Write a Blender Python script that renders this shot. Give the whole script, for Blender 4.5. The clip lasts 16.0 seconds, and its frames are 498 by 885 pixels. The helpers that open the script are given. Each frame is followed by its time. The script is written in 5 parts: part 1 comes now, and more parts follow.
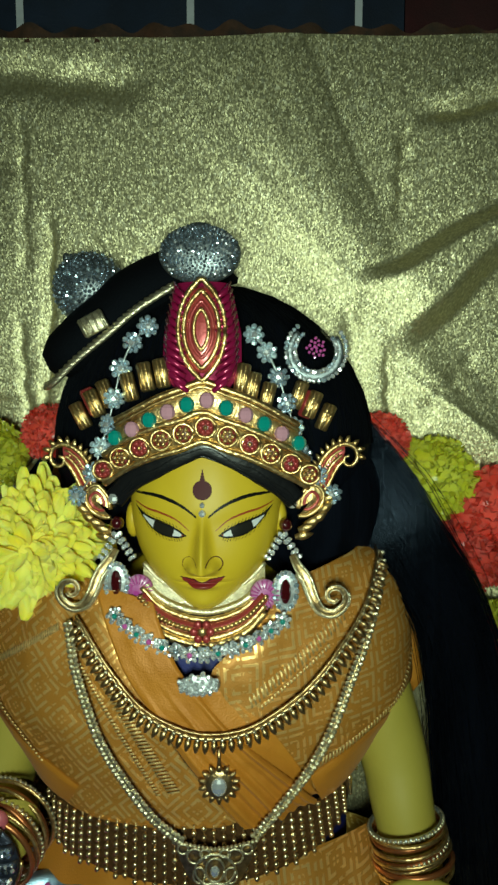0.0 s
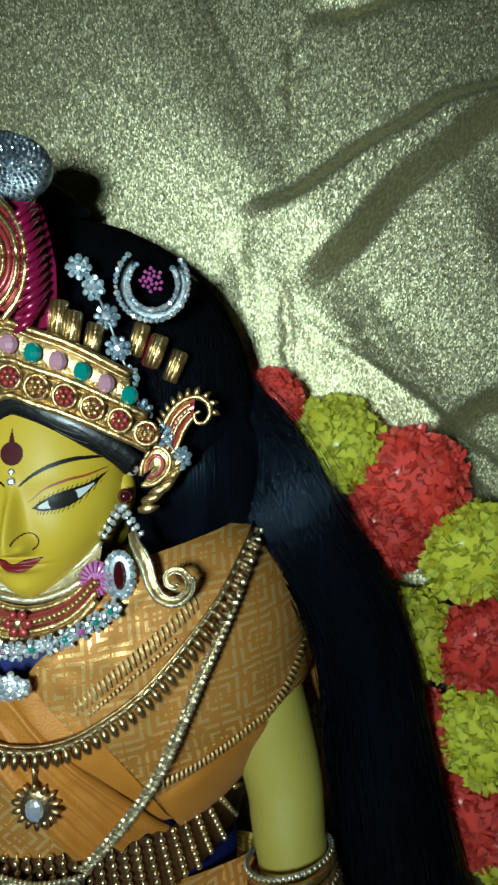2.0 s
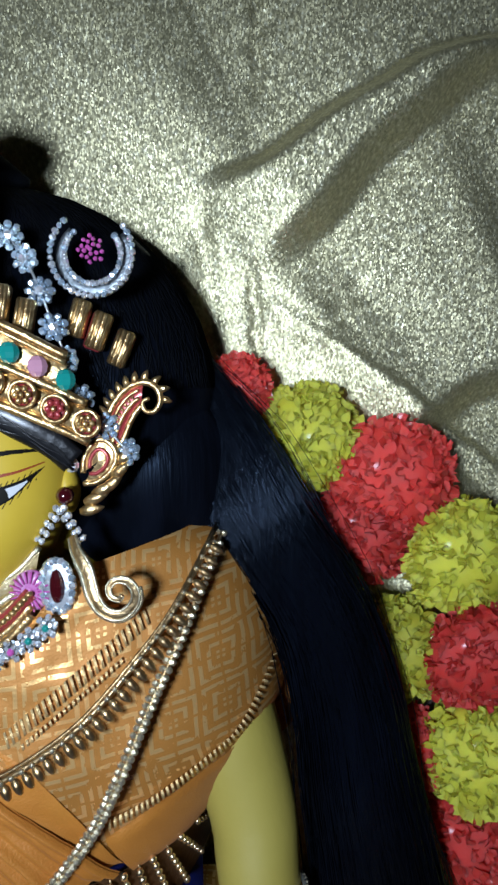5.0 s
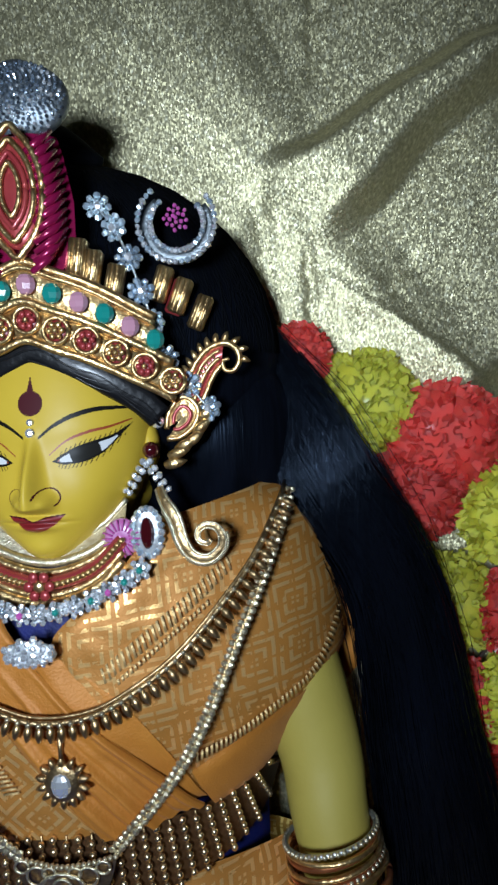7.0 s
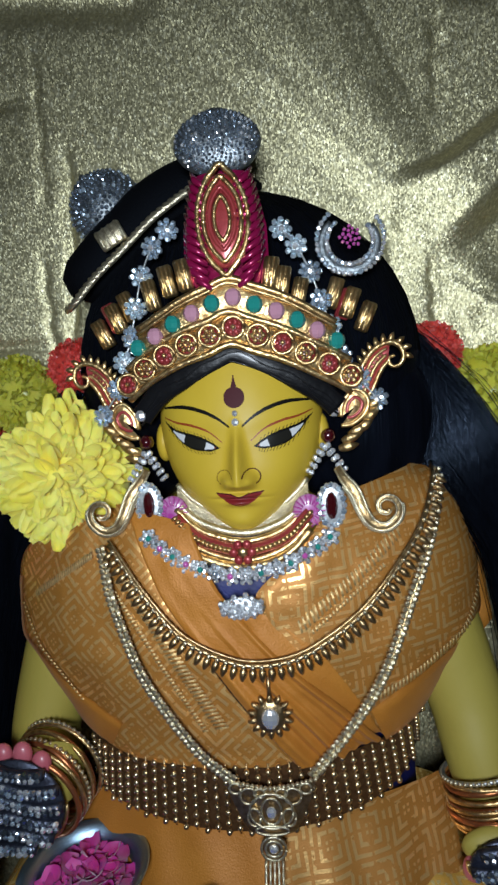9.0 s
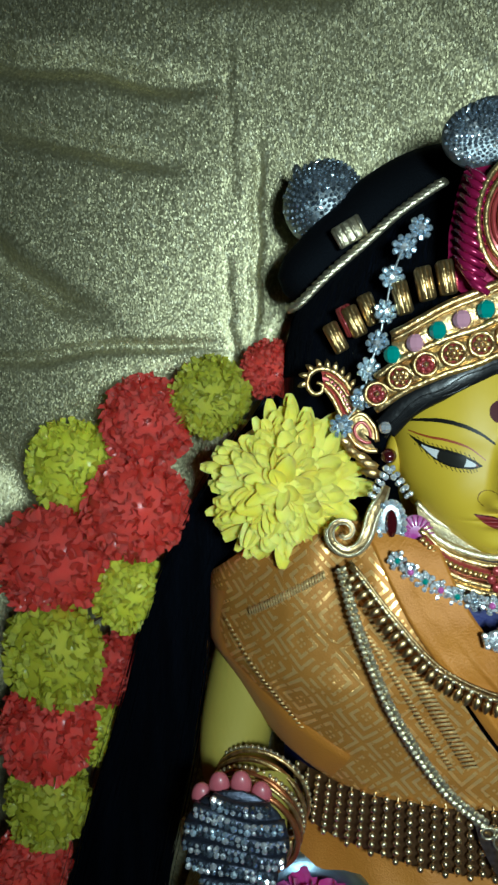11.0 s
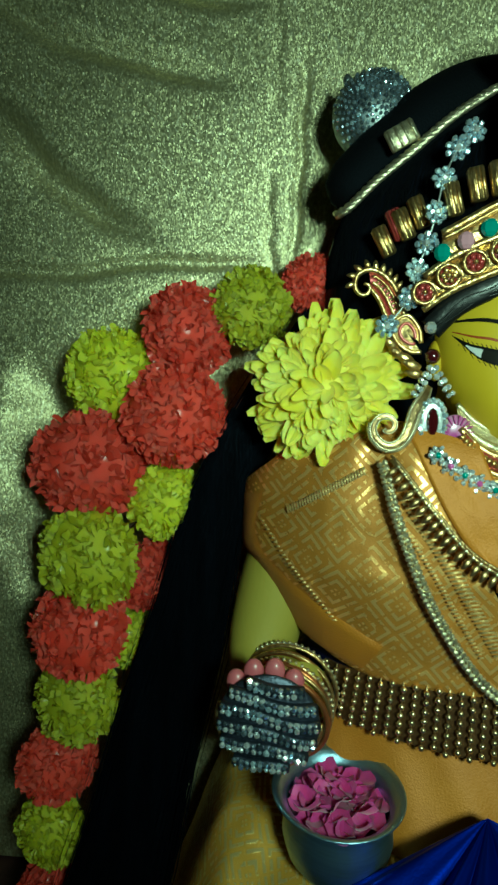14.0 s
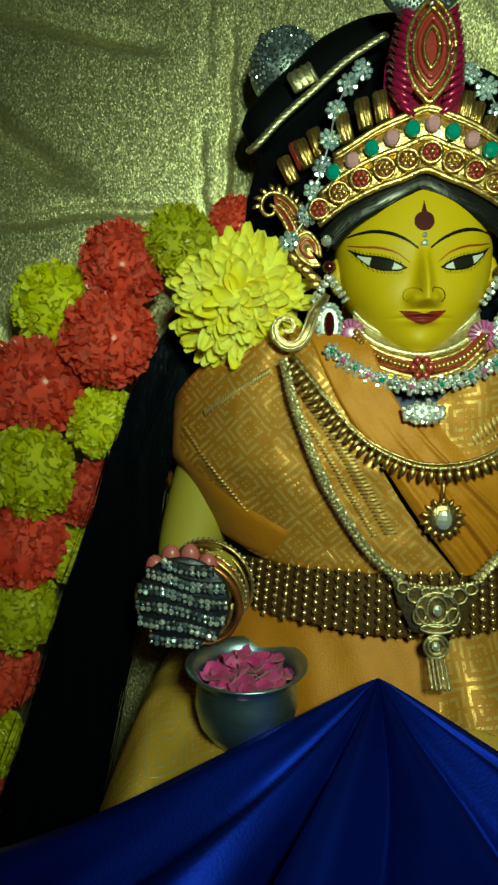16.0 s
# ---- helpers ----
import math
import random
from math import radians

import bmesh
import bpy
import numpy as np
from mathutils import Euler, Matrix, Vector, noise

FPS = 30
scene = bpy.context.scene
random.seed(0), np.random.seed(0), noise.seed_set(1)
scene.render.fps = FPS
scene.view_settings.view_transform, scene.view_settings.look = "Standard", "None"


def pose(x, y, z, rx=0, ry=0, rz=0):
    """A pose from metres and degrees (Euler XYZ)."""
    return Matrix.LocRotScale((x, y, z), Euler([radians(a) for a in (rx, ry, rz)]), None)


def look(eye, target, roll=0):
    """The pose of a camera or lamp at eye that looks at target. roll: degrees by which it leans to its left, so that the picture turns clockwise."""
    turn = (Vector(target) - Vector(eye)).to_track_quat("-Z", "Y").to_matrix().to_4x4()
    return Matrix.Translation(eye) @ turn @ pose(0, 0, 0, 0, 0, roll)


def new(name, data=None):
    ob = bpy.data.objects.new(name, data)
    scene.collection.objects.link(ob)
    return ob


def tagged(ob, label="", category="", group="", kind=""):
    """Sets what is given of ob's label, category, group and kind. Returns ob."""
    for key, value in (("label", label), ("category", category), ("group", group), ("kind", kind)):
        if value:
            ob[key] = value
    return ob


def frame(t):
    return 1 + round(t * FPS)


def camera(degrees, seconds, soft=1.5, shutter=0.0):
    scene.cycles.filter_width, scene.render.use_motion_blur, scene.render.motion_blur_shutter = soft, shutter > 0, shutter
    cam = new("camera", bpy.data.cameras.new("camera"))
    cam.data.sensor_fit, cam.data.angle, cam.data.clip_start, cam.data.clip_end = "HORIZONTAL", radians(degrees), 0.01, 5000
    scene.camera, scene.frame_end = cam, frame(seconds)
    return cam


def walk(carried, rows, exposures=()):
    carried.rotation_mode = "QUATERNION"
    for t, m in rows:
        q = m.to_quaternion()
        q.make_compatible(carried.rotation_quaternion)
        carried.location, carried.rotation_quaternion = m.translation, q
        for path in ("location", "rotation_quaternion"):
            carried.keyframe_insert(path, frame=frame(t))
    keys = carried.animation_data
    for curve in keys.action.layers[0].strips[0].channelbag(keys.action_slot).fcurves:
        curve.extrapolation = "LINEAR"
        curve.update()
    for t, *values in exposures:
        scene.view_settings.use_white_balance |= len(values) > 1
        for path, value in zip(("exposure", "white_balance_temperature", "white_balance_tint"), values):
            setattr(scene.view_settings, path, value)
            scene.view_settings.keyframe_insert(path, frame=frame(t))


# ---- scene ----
cam = camera(49.4, 16.0, soft=2.6)
METRES, EYE, TILT, LEAN, TURN = 0.68, 0.30, -5.0, 0.0, 0.0
ROWS = [
    (0.0, 0.0, 0.0, 0.0, 0.0, 0.0, -0.0),
    (0.5, 0.0499, 0.0178, -0.0072, 0.99, 0.01, 0.57),
    (1.0, 0.0931, 0.0403, -0.0138, 2.26, -0.0, 0.94),
    (1.5, 0.1244, 0.0712, -0.0269, 3.24, -0.07, 0.9),
    (2.0, 0.1541, 0.0899, -0.0358, 3.44, -0.11, 1.02),
    (2.5, 0.1787, 0.1023, -0.0425, 3.28, -0.17, 1.16),
    (3.0, 0.1895, 0.1163, -0.0449, 2.8, -0.25, 1.24),
    (3.5, 0.1845, 0.1361, -0.0397, 2.54, -0.18, 1.25),
    (6.0, 0.1626, 0.1413, -0.0595, 3.12, 0.46, 1.9),
    (6.5, 0.143, 0.1323, -0.0696, 3.14, 0.43, 1.95),
    (7.0, 0.1254, 0.113, -0.0761, 3.07, 0.43, 2.16),
    (7.5, 0.1087, 0.0893, -0.082, 3.27, 0.42, 2.47),
    (8.0, 0.0857, 0.0659, -0.0851, 3.65, 0.47, 2.84),
    (8.5, 0.0584, 0.0475, -0.0843, 4.46, 0.51, 3.26),
    (9.0, 0.0065, 0.0398, -0.0824, 4.95, 0.55, 3.28),
    (9.5, -0.0577, 0.0389, -0.0751, 5.33, 0.41, 2.95),
    (10.0, -0.1135, 0.0428, -0.0733, 5.42, 0.27, 2.43),
    (12.5, -0.2363, 0.0653, -0.0411, 4.97, -0.7, -0.24),
    (13.0, -0.2395, 0.0644, -0.0554, 4.9, -1.34, -0.66),
    (13.5, -0.2367, 0.0559, -0.0877, 4.94, -1.46, -0.72),
    (14.0, -0.227, 0.0414, -0.1341, 5.11, -1.33, -0.76),
    (14.5, -0.2179, 0.0289, -0.1756, 5.13, -1.02, -0.8),
    (15.0, -0.2108, 0.0299, -0.2179, 5.42, -0.3, -0.95),
    (15.5, -0.1848, 0.0178, -0.2312, 5.17, 0.58, -0.85),
    (16.0, -0.1506, 0.0022, -0.2425, 4.65, 1.29, -0.59),
]
walk(cam, [(t, pose(0, 0, EYE, TILT, LEAN, TURN) @ pose(METRES * x, METRES * y, METRES * z, 90 + pitch, roll, yaw)) for t, x, y, z, yaw, pitch, roll in ROWS],
     exposures=[(0.0, -0.24, 6400, -6), (2.0, 0.0, 5400, 8), (3.5, 0.28, 5250, 26), (6.0, 0.18, 5150, 34), (7.5, -0.08, 5400, 30), (9.0, -0.2, 5600, 32), (10.0, -0.12, 5250, 24), (12.5, 0.0, 5500, -14), (14.5, -0.16, 5950, -36), (16.0, -0.16, 8000, -32)])

# ---- light: a dark room at night and the small white torch held beside the lens ----
world = bpy.data.worlds.new("night")
scene.world = world
world.use_nodes = True
world.node_tree.nodes["Background"].inputs[0].default_value = (0.6, 0.75, 1.0, 1)
world.node_tree.nodes["Background"].inputs[1].default_value = 0.02
lamp = bpy.data.lights.new("torch", "SPOT")
lamp.energy, lamp.shadow_soft_size, lamp.color = 9.0, 0.042, (0.86, 1.0, 0.84)
lamp.spot_size, lamp.spot_blend = radians(152), 1.0
torch = new("torch", lamp)
torch.matrix_world = look((-0.008, -0.12, 0.265), (0.0, 0.43, 0.285))


# ---- materials ----
def nodes(m):
    m.use_nodes = True
    return m.node_tree.nodes, m.node_tree.links, m.node_tree.nodes["Principled BSDF"]


def mat(name, col, rough=0.5, metal=0.0, col2=None, vscale=40.0, bump=0.0, bscale=300.0, coat=0.0, sheen=0.0, stretch=(1, 1, 1), rvar=0.0, piece=0.0):
    m = bpy.data.materials.new(name)
    n, l, b = nodes(m)
    b.inputs["Base Color"].default_value = (*col, 1)
    b.inputs["Roughness"].default_value, b.inputs["Metallic"].default_value = rough, metal
    b.inputs["Coat Weight"].default_value, b.inputs["Sheen Weight"].default_value = coat, sheen
    b.inputs["Coat Roughness"].default_value = 0.15
    co = n.new("ShaderNodeTexCoord")
    mp = n.new("ShaderNodeMapping")
    mp.inputs["Scale"].default_value = stretch
    l.new(co.outputs["Object"], mp.inputs[0])
    out = None
    if col2:
        tx = n.new("ShaderNodeTexNoise")
        tx.inputs["Scale"].default_value, tx.inputs["Detail"].default_value = vscale, 5
        l.new(mp.outputs[0], tx.inputs[0])
        rp = n.new("ShaderNodeValToRGB")
        rp.color_ramp.elements[0].position, rp.color_ramp.elements[1].position = 0.35, 0.68
        rp.color_ramp.elements[0].color, rp.color_ramp.elements[1].color = (*col, 1), (*col2, 1)
        l.new(tx.outputs[0], rp.inputs[0])
        out = rp.outputs[0]
        if rvar:
            mr = n.new("ShaderNodeMapRange")
            mr.inputs[3].default_value, mr.inputs[4].default_value = max(rough - rvar, 0.03), rough + rvar
            l.new(tx.outputs[0], mr.inputs[0])
            l.new(mr.outputs[0], b.inputs["Roughness"])
    if piece:
        oi = n.new("ShaderNodeObjectInfo")
        hs = n.new("ShaderNodeHueSaturation")
        mr = n.new("ShaderNodeMapRange")
        mr.inputs[3].default_value, mr.inputs[4].default_value = 1 - piece, 1 + piece
        l.new(oi.outputs["Random"], mr.inputs[0])
        l.new(mr.outputs[0], hs.inputs["Value"])
        if out:
            l.new(out, hs.inputs["Color"])
        else:
            hs.inputs["Color"].default_value = (*col, 1)
        out = hs.outputs[0]
    if out:
        l.new(out, b.inputs["Base Color"])
    if bump:
        tb = n.new("ShaderNodeTexNoise")
        tb.inputs["Scale"].default_value, tb.inputs["Detail"].default_value = bscale, 4
        l.new(mp.outputs[0], tb.inputs[0])
        bp = n.new("ShaderNodeBump")
        bp.inputs["Strength"].default_value, bp.inputs["Distance"].default_value = bump, 0.001
        l.new(tb.outputs[0], bp.inputs["Height"])
        l.new(bp.outputs[0], b.inputs["Normal"])
    return m


def mathn(n, l, op, a, b=None):
    k = n.new("ShaderNodeMath")
    k.operation = op
    for i, v in enumerate((a, b)):
        if v is None:
            continue
        if isinstance(v, (int, float)):
            k.inputs[i].default_value = v
        else:
            l.new(v, k.inputs[i])
    return k.outputs[0]


def brocade(name, angle, pitch, silk, gold, flat=False):
    """Silk with woven gold squares inside squares, thread relief and a metallic sheen."""
    m = bpy.data.materials.new(name)
    n, l, b = nodes(m)
    co, mp = n.new("ShaderNodeTexCoord"), n.new("ShaderNodeMapping")
    mp.inputs["Rotation"].default_value = (radians(90), 0, radians(angle)) if flat else (0, radians(angle), 0)
    l.new(co.outputs["Object"], mp.inputs[0])
    warp = n.new("ShaderNodeTexNoise")
    warp.inputs["Scale"].default_value = 25
    wv = n.new("ShaderNodeVectorMath")
    wv.operation = "SCALE"
    wv.inputs["Scale"].default_value = 0.006
    l.new(mp.outputs[0], warp.inputs[0])
    l.new(warp.outputs[1], wv.inputs[0])
    ad = n.new("ShaderNodeVectorMath")
    l.new(mp.outputs[0], ad.inputs[0])
    l.new(wv.outputs[0], ad.inputs[1])
    sp = n.new("ShaderNodeSeparateXYZ")
    l.new(ad.outputs[0], sp.inputs[0])
    u = mathn(n, l, "ABSOLUTE", mathn(n, l, "SUBTRACT", mathn(n, l, "FRACT", mathn(n, l, "DIVIDE", sp.outputs[0], pitch)), 0.5))
    v = mathn(n, l, "ABSOLUTE", mathn(n, l, "SUBTRACT", mathn(n, l, "FRACT", mathn(n, l, "DIVIDE", sp.outputs[2], pitch)), 0.5))
    d = mathn(n, l, "MAXIMUM", u, v)
    ring = mathn(n, l, "GREATER_THAN", mathn(n, l, "SINE", mathn(n, l, "MULTIPLY", d, 34.0)), 0.25)
    cross = mathn(n, l, "GREATER_THAN", mathn(n, l, "MINIMUM", u, v), 0.025)
    pat = mathn(n, l, "MULTIPLY", ring, cross)
    wear = n.new("ShaderNodeTexNoise")
    wear.inputs["Scale"].default_value, wear.inputs["Detail"].default_value = 160, 6
    l.new(co.outputs["Object"], wear.inputs[0])
    pat = mathn(n, l, "MULTIPLY", pat, mathn(n, l, "GREATER_THAN", wear.outputs[0], 0.42))
    mx = n.new("ShaderNodeMix")
    mx.data_type = "RGBA"
    mx.inputs["A"].default_value, mx.inputs["B"].default_value = (*silk, 1), (*gold, 1)
    l.new(pat, mx.inputs["Factor"])
    l.new(mx.outputs["Result"], b.inputs["Base Color"])
    l.new(mathn(n, l, "ADD", mathn(n, l, "MULTIPLY", pat, 0.28), 0.33), b.inputs["Metallic"])
    l.new(mathn(n, l, "SUBTRACT", 0.5, mathn(n, l, "MULTIPLY", pat, 0.20)), b.inputs["Roughness"])
    th = n.new("ShaderNodeTexNoise")
    th.inputs["Scale"].default_value = 900
    l.new(co.outputs["Object"], th.inputs[0])
    h = mathn(n, l, "ADD", mathn(n, l, "MULTIPLY", pat, 0.5), mathn(n, l, "MULTIPLY", th.outputs[0], 0.6))
    bp = n.new("ShaderNodeBump")
    bp.inputs["Strength"].default_value, bp.inputs["Distance"].default_value = 0.32, 0.0006
    l.new(h, bp.inputs["Height"])
    l.new(bp.outputs[0], b.inputs["Normal"])
    return m


def tissue(name):
    """Gold tissue cloth: metal threads with fine vertical glints."""
    m = bpy.data.materials.new(name)
    n, l, b = nodes(m)
    co, mp = n.new("ShaderNodeTexCoord"), n.new("ShaderNodeMapping")
    mp.inputs["Scale"].default_value = (1.0, 1.0, 0.6)
    l.new(co.outputs["Object"], mp.inputs[0])
    fine = n.new("ShaderNodeTexNoise")
    fine.inputs["Scale"].default_value, fine.inputs["Detail"].default_value = 520, 3
    l.new(mp.outputs[0], fine.inputs[0])
    big = n.new("ShaderNodeTexNoise")
    big.inputs["Scale"].default_value, big.inputs["Detail"].default_value = 14, 4
    l.new(co.outputs["Object"], big.inputs[0])
    # pale specks in the base colour paint in part of the thread glints
    rp = n.new("ShaderNodeValToRGB")
    rp.color_ramp.elements[0].position, rp.color_ramp.elements[1].position = 0.34, 0.70
    rp.color_ramp.elements[0].color, rp.color_ramp.elements[1].color = (0.63, 0.58, 0.33, 1), (1.0, 0.96, 0.68, 1)
    el = rp.color_ramp.elements.new(0.56)
    el.color = (0.81, 0.75, 0.46, 1)
    l.new(fine.outputs[0], rp.inputs[0])
    l.new(rp.outputs[0], b.inputs["Base Color"])
    b.inputs["Metallic"].default_value = 0.97
    mr = n.new("ShaderNodeMapRange")
    mr.inputs[3].default_value, mr.inputs[4].default_value = 0.50, 0.58
    l.new(big.outputs[0], mr.inputs[0])
    l.new(mr.outputs[0], b.inputs["Roughness"])
    # each short length of metal thread leans its own way
    flake = n.new("ShaderNodeTexVoronoi")
    flake.inputs["Scale"].default_value = 1300
    l.new(mp.outputs[0], flake.inputs["Vector"])
    lean = n.new("ShaderNodeVectorMath")
    lean.operation = "MULTIPLY_ADD"
    lean.inputs[1].default_value, lean.inputs[2].default_value = (0.46, 0.46, 0.46), (-0.23, -0.23, -0.23)
    l.new(flake.outputs["Color"], lean.inputs[0])
    geo = n.new("ShaderNodeNewGeometry")
    add, nrm = n.new("ShaderNodeVectorMath"), n.new("ShaderNodeVectorMath")
    nrm.operation = "NORMALIZE"
    l.new(geo.outputs["Normal"], add.inputs[0])
    l.new(lean.outputs[0], add.inputs[1])
    l.new(add.outputs[0], nrm.inputs[0])
    l.new(nrm.outputs[0], b.inputs["Normal"])
    return m


def gem(name, col, rough=0.06):
    m = mat(name, col, rough, 0.0, coat=1.0)
    b = m.node_tree.nodes["Principled BSDF"]
    b.inputs["Coat Roughness"].default_value = 0.03
    b.inputs["Specular IOR Level"].default_value = 1.0
    return m


TISSUE = tissue("gold tissue")
BROC_L = brocade("brocade, left drape", 42, 0.024, (0.48, 0.205, 0.032), (0.94, 0.56, 0.19))
BROC_R = brocade("brocade, right drape", 6, 0.024, (0.48, 0.205, 0.032), (0.94, 0.56, 0.19))
# same saree cloth in paler colours, standing for torch light on the lap
BROC_LAP = brocade("brocade, lit skirt", 20, 0.022, (0.72, 0.40, 0.06), (1.0, 0.74, 0.28), True)
ORANGE = mat("orange silk", (0.56, 0.215, 0.018), 0.55, 0.15, (0.46, 0.165, 0.012), 30, 0.35, 900, sheen=0.05)
ZARI = mat("gold zari thread", (0.90, 0.62, 0.25), 0.42, 0.5, (0.6, 0.42, 0.18), 200, 0.5, 1200)
NAVY = mat("royal blue satin", (0.001, 0.014, 0.30), 0.48, 0.75, (0.0008, 0.009, 0.20), 14, 0.15, 700)
NAVY.node_tree.nodes["Principled BSDF"].inputs["Specular IOR Level"].default_value = 0.08
BLOUSE = mat("navy blouse silk", (0.010, 0.015, 0.14), 0.5, 0.0, (0.006, 0.010, 0.08), 60, 0.3, 800)
SKIN = mat("yellow enamel paint", (0.64, 0.45, 0.030), 0.43, 0.0, (0.57, 0.385, 0.022), 20, 0.06, 200)
ARMS = mat("matt yellow limbs", (0.42, 0.34, 0.055), 0.6, 0.0, (0.36, 0.285, 0.042), 16, 0.12, 300)
SKIN.node_tree.nodes["Principled BSDF"].inputs["Specular IOR Level"].default_value = 0.26
# pale tone painted for glare on the forehead; no face uses it
PALE = mat("pale forehead glare", (0.78, 0.68, 0.30), 0.30, 0.0, coat=0.35)
WHITE = mat("eye white paint", (0.66, 0.66, 0.66), 0.45)
BLACK = mat("black paint", (0.008, 0.007, 0.006), 0.42)
IRIS = mat("dark iris paint", (0.016, 0.015, 0.012), 0.40)
LIP = mat("red lip paint", (0.22, 0.016, 0.016), 0.4, coat=0.15)
MAROON = mat("maroon paint", (0.06, 0.005, 0.008), 0.55)
MAROON.node_tree.nodes["Principled BSDF"].inputs["Specular IOR Level"].default_value = 0.2
REDLINE = mat("red eyelid paint", (0.30, 0.050, 0.010), 0.45)
HAIRPAINT = mat("black painted hair", (0.007, 0.007, 0.008), 0.34, 0.0, bump=0.5, bscale=160, coat=0.15)
HAIR = mat("black synthetic hair", (0.002, 0.0025, 0.004), 0.30, 0.0, (0.004, 0.005, 0.009), 90, 0.4, 500, stretch=(1, 1, 0.08))
TRESS = mat("black synthetic tress", (0.0018, 0.0022, 0.0035), 0.26, 0.0, (0.003, 0.004, 0.007), 90, 0.4, 500, stretch=(1, 1, 0.08))
VELVET = mat("black velvet", (0.003, 0.003, 0.0035), 0.7, 0.0, bump=0.4, bscale=900)
for dull, level in ((BLACK, 0.15), (HAIRPAINT, 0.22), (IRIS, 0.12), (WHITE, 0.2)):
    dull.node_tree.nodes["Principled BSDF"].inputs["Specular IOR Level"].default_value = level
for dull, level in ((HAIR, 0.06), (TRESS, 0.19), (VELVET, 0.08)):
    dull.node_tree.nodes["Principled BSDF"].inputs["Specular IOR Level"].default_value = level
    dull.node_tree.nodes["Principled BSDF"].inputs["Specular Tint"].default_value = (0.50, 0.68, 1.0, 1)
GOLD = mat("bright gold leaf", (0.90, 0.66, 0.30), 0.33, 0.95, (0.46, 0.27, 0.10), 230, 0.6, 420, rvar=0.08)
OLDGOLD = mat("antique gold", (0.66, 0.48, 0.24), 0.34, 0.95, (0.36, 0.23, 0.10), 260, 0.4, 600, rvar=0.08, piece=0.15)
GILT = mat("pale gilt filigree", (0.86, 0.78, 0.56), 0.34, 0.9, (0.62, 0.54, 0.36), 400, 0.5, 900)
BEADGOLD = mat("gold bead", (0.85, 0.66, 0.38), 0.24, 0.95, piece=0.2)
BELTBACK = mat("brown belt mesh", (0.10, 0.045, 0.016), 0.45, 0.6, (0.16, 0.08, 0.03), 300, 0.5, 900)
SILVER = mat("silver setting", (0.75, 0.77, 0.78), 0.40, 0.9, (0.55, 0.57, 0.58), 300, 0.4, 700)
DARKSILVER = mat("dark silver setting", (0.30, 0.33, 0.35), 0.42, 0.9, (0.18, 0.20, 0.21), 300, 0.4, 700)
STONE = mat("clear cut stone", (0.95, 0.97, 1.0), 0.26, 0.75, piece=0.2)
BLUESTONE = mat("bluish cut stone", (0.70, 0.84, 0.98), 0.24, 0.75, piece=0.3)
GREYSTONE = mat("smoky blue cut stone", (0.36, 0.43, 0.52), 0.20, 0.85, piece=0.6)
PINKSTONE = gem("pink stone", (0.55, 0.10, 0.38))
GREENGEM = gem("green cut stone", (0.02, 0.26, 0.22), 0.12)
PINKGEM = gem("rose cut stone", (0.56, 0.28, 0.36), 0.14)
REDGEM = gem("dark red stone", (0.05, 0.004, 0.006), 0.08)
MAGENTA = mat("magenta foil paint", (0.36, 0.012, 0.085), 0.26, 0.45, (0.28, 0.008, 0.06), 60, 0.25, 300, coat=0.5)
ROSEPAINT = mat("rose red enamel", (0.42, 0.06, 0.055), 0.3, 0.3, (0.34, 0.035, 0.04), 80, 0.2, 300, coat=0.4)
DISC = mat("pink enamel", (0.42, 0.05, 0.30), 0.3, 0.0, (0.60, 0.32, 0.52), 160, coat=0.5)
YPETAL = mat("yellow petal", (1.0, 0.80, 0.06), 0.6, 0.0, (1.0, 0.88, 0.18), 60, 0.2, 400, sheen=0.2)
GREDM = mat("red crinkled plastic petal", (0.82, 0.035, 0.020), 0.45, 0.0, (0.90, 0.09, 0.06), 90, 0.4, 350, coat=0.12, piece=0.25)
GYELM = mat("lime yellow crinkled plastic petal", (0.72, 0.66, 0.014), 0.45, 0.0, (0.82, 0.77, 0.06), 90, 0.4, 350, coat=0.1, piece=0.25)
STEEL = mat("brushed steel", (0.42, 0.60, 0.76), 0.34, 0.95, (0.34, 0.50, 0.66), 60, 0.15, 500, stretch=(1, 1, 14))
ROSEPETAL = mat("magenta rose petal", (0.52, 0.016, 0.22), 0.55, 0.0, (0.66, 0.08, 0.36), 70, 0.25, 250, sheen=0.3, piece=0.25)
FINGER = mat("pink painted finger", (0.55, 0.14, 0.17), 0.4, 0.0, (0.48, 0.10, 0.13), 80, coat=0.3)
for soft_m, sc in ((YPETAL, 0.006), (GREDM, 0.008), (GYELM, 0.008), (ROSEPETAL, 0.004)):
    b_ = soft_m.node_tree.nodes["Principled BSDF"]
    b_.inputs["Subsurface Weight"].default_value, b_.inputs["Subsurface Scale"].default_value = 0.75, sc
    b_.inputs["Subsurface Radius"].default_value = (1.0, 0.8, 0.4)
CURTAIN = mat("dark blue curtain cloth", (0.006, 0.014, 0.035), 0.8, 0.0, (0.004, 0.009, 0.022), 40, 0.4, 600)
REDCURTAIN = mat("dark red curtain cloth", (0.035, 0.003, 0.005), 0.8, 0.0, (0.02, 0.002, 0.003), 40, 0.4, 600)
BARS = mat("pale grey stripe", (0.50, 0.52, 0.55), 0.7, 0.0, (0.42, 0.44, 0.47), 80)
TRIM = mat("dark floral border", (0.020, 0.011, 0.006), 0.7, 0.0, (0.06, 0.024, 0.010), 90, 0.3, 400)
WALLP = mat("dim plaster", (0.30, 0.28, 0.25), 0.85, 0.0, (0.26, 0.24, 0.21), 3, 0.2, 60)
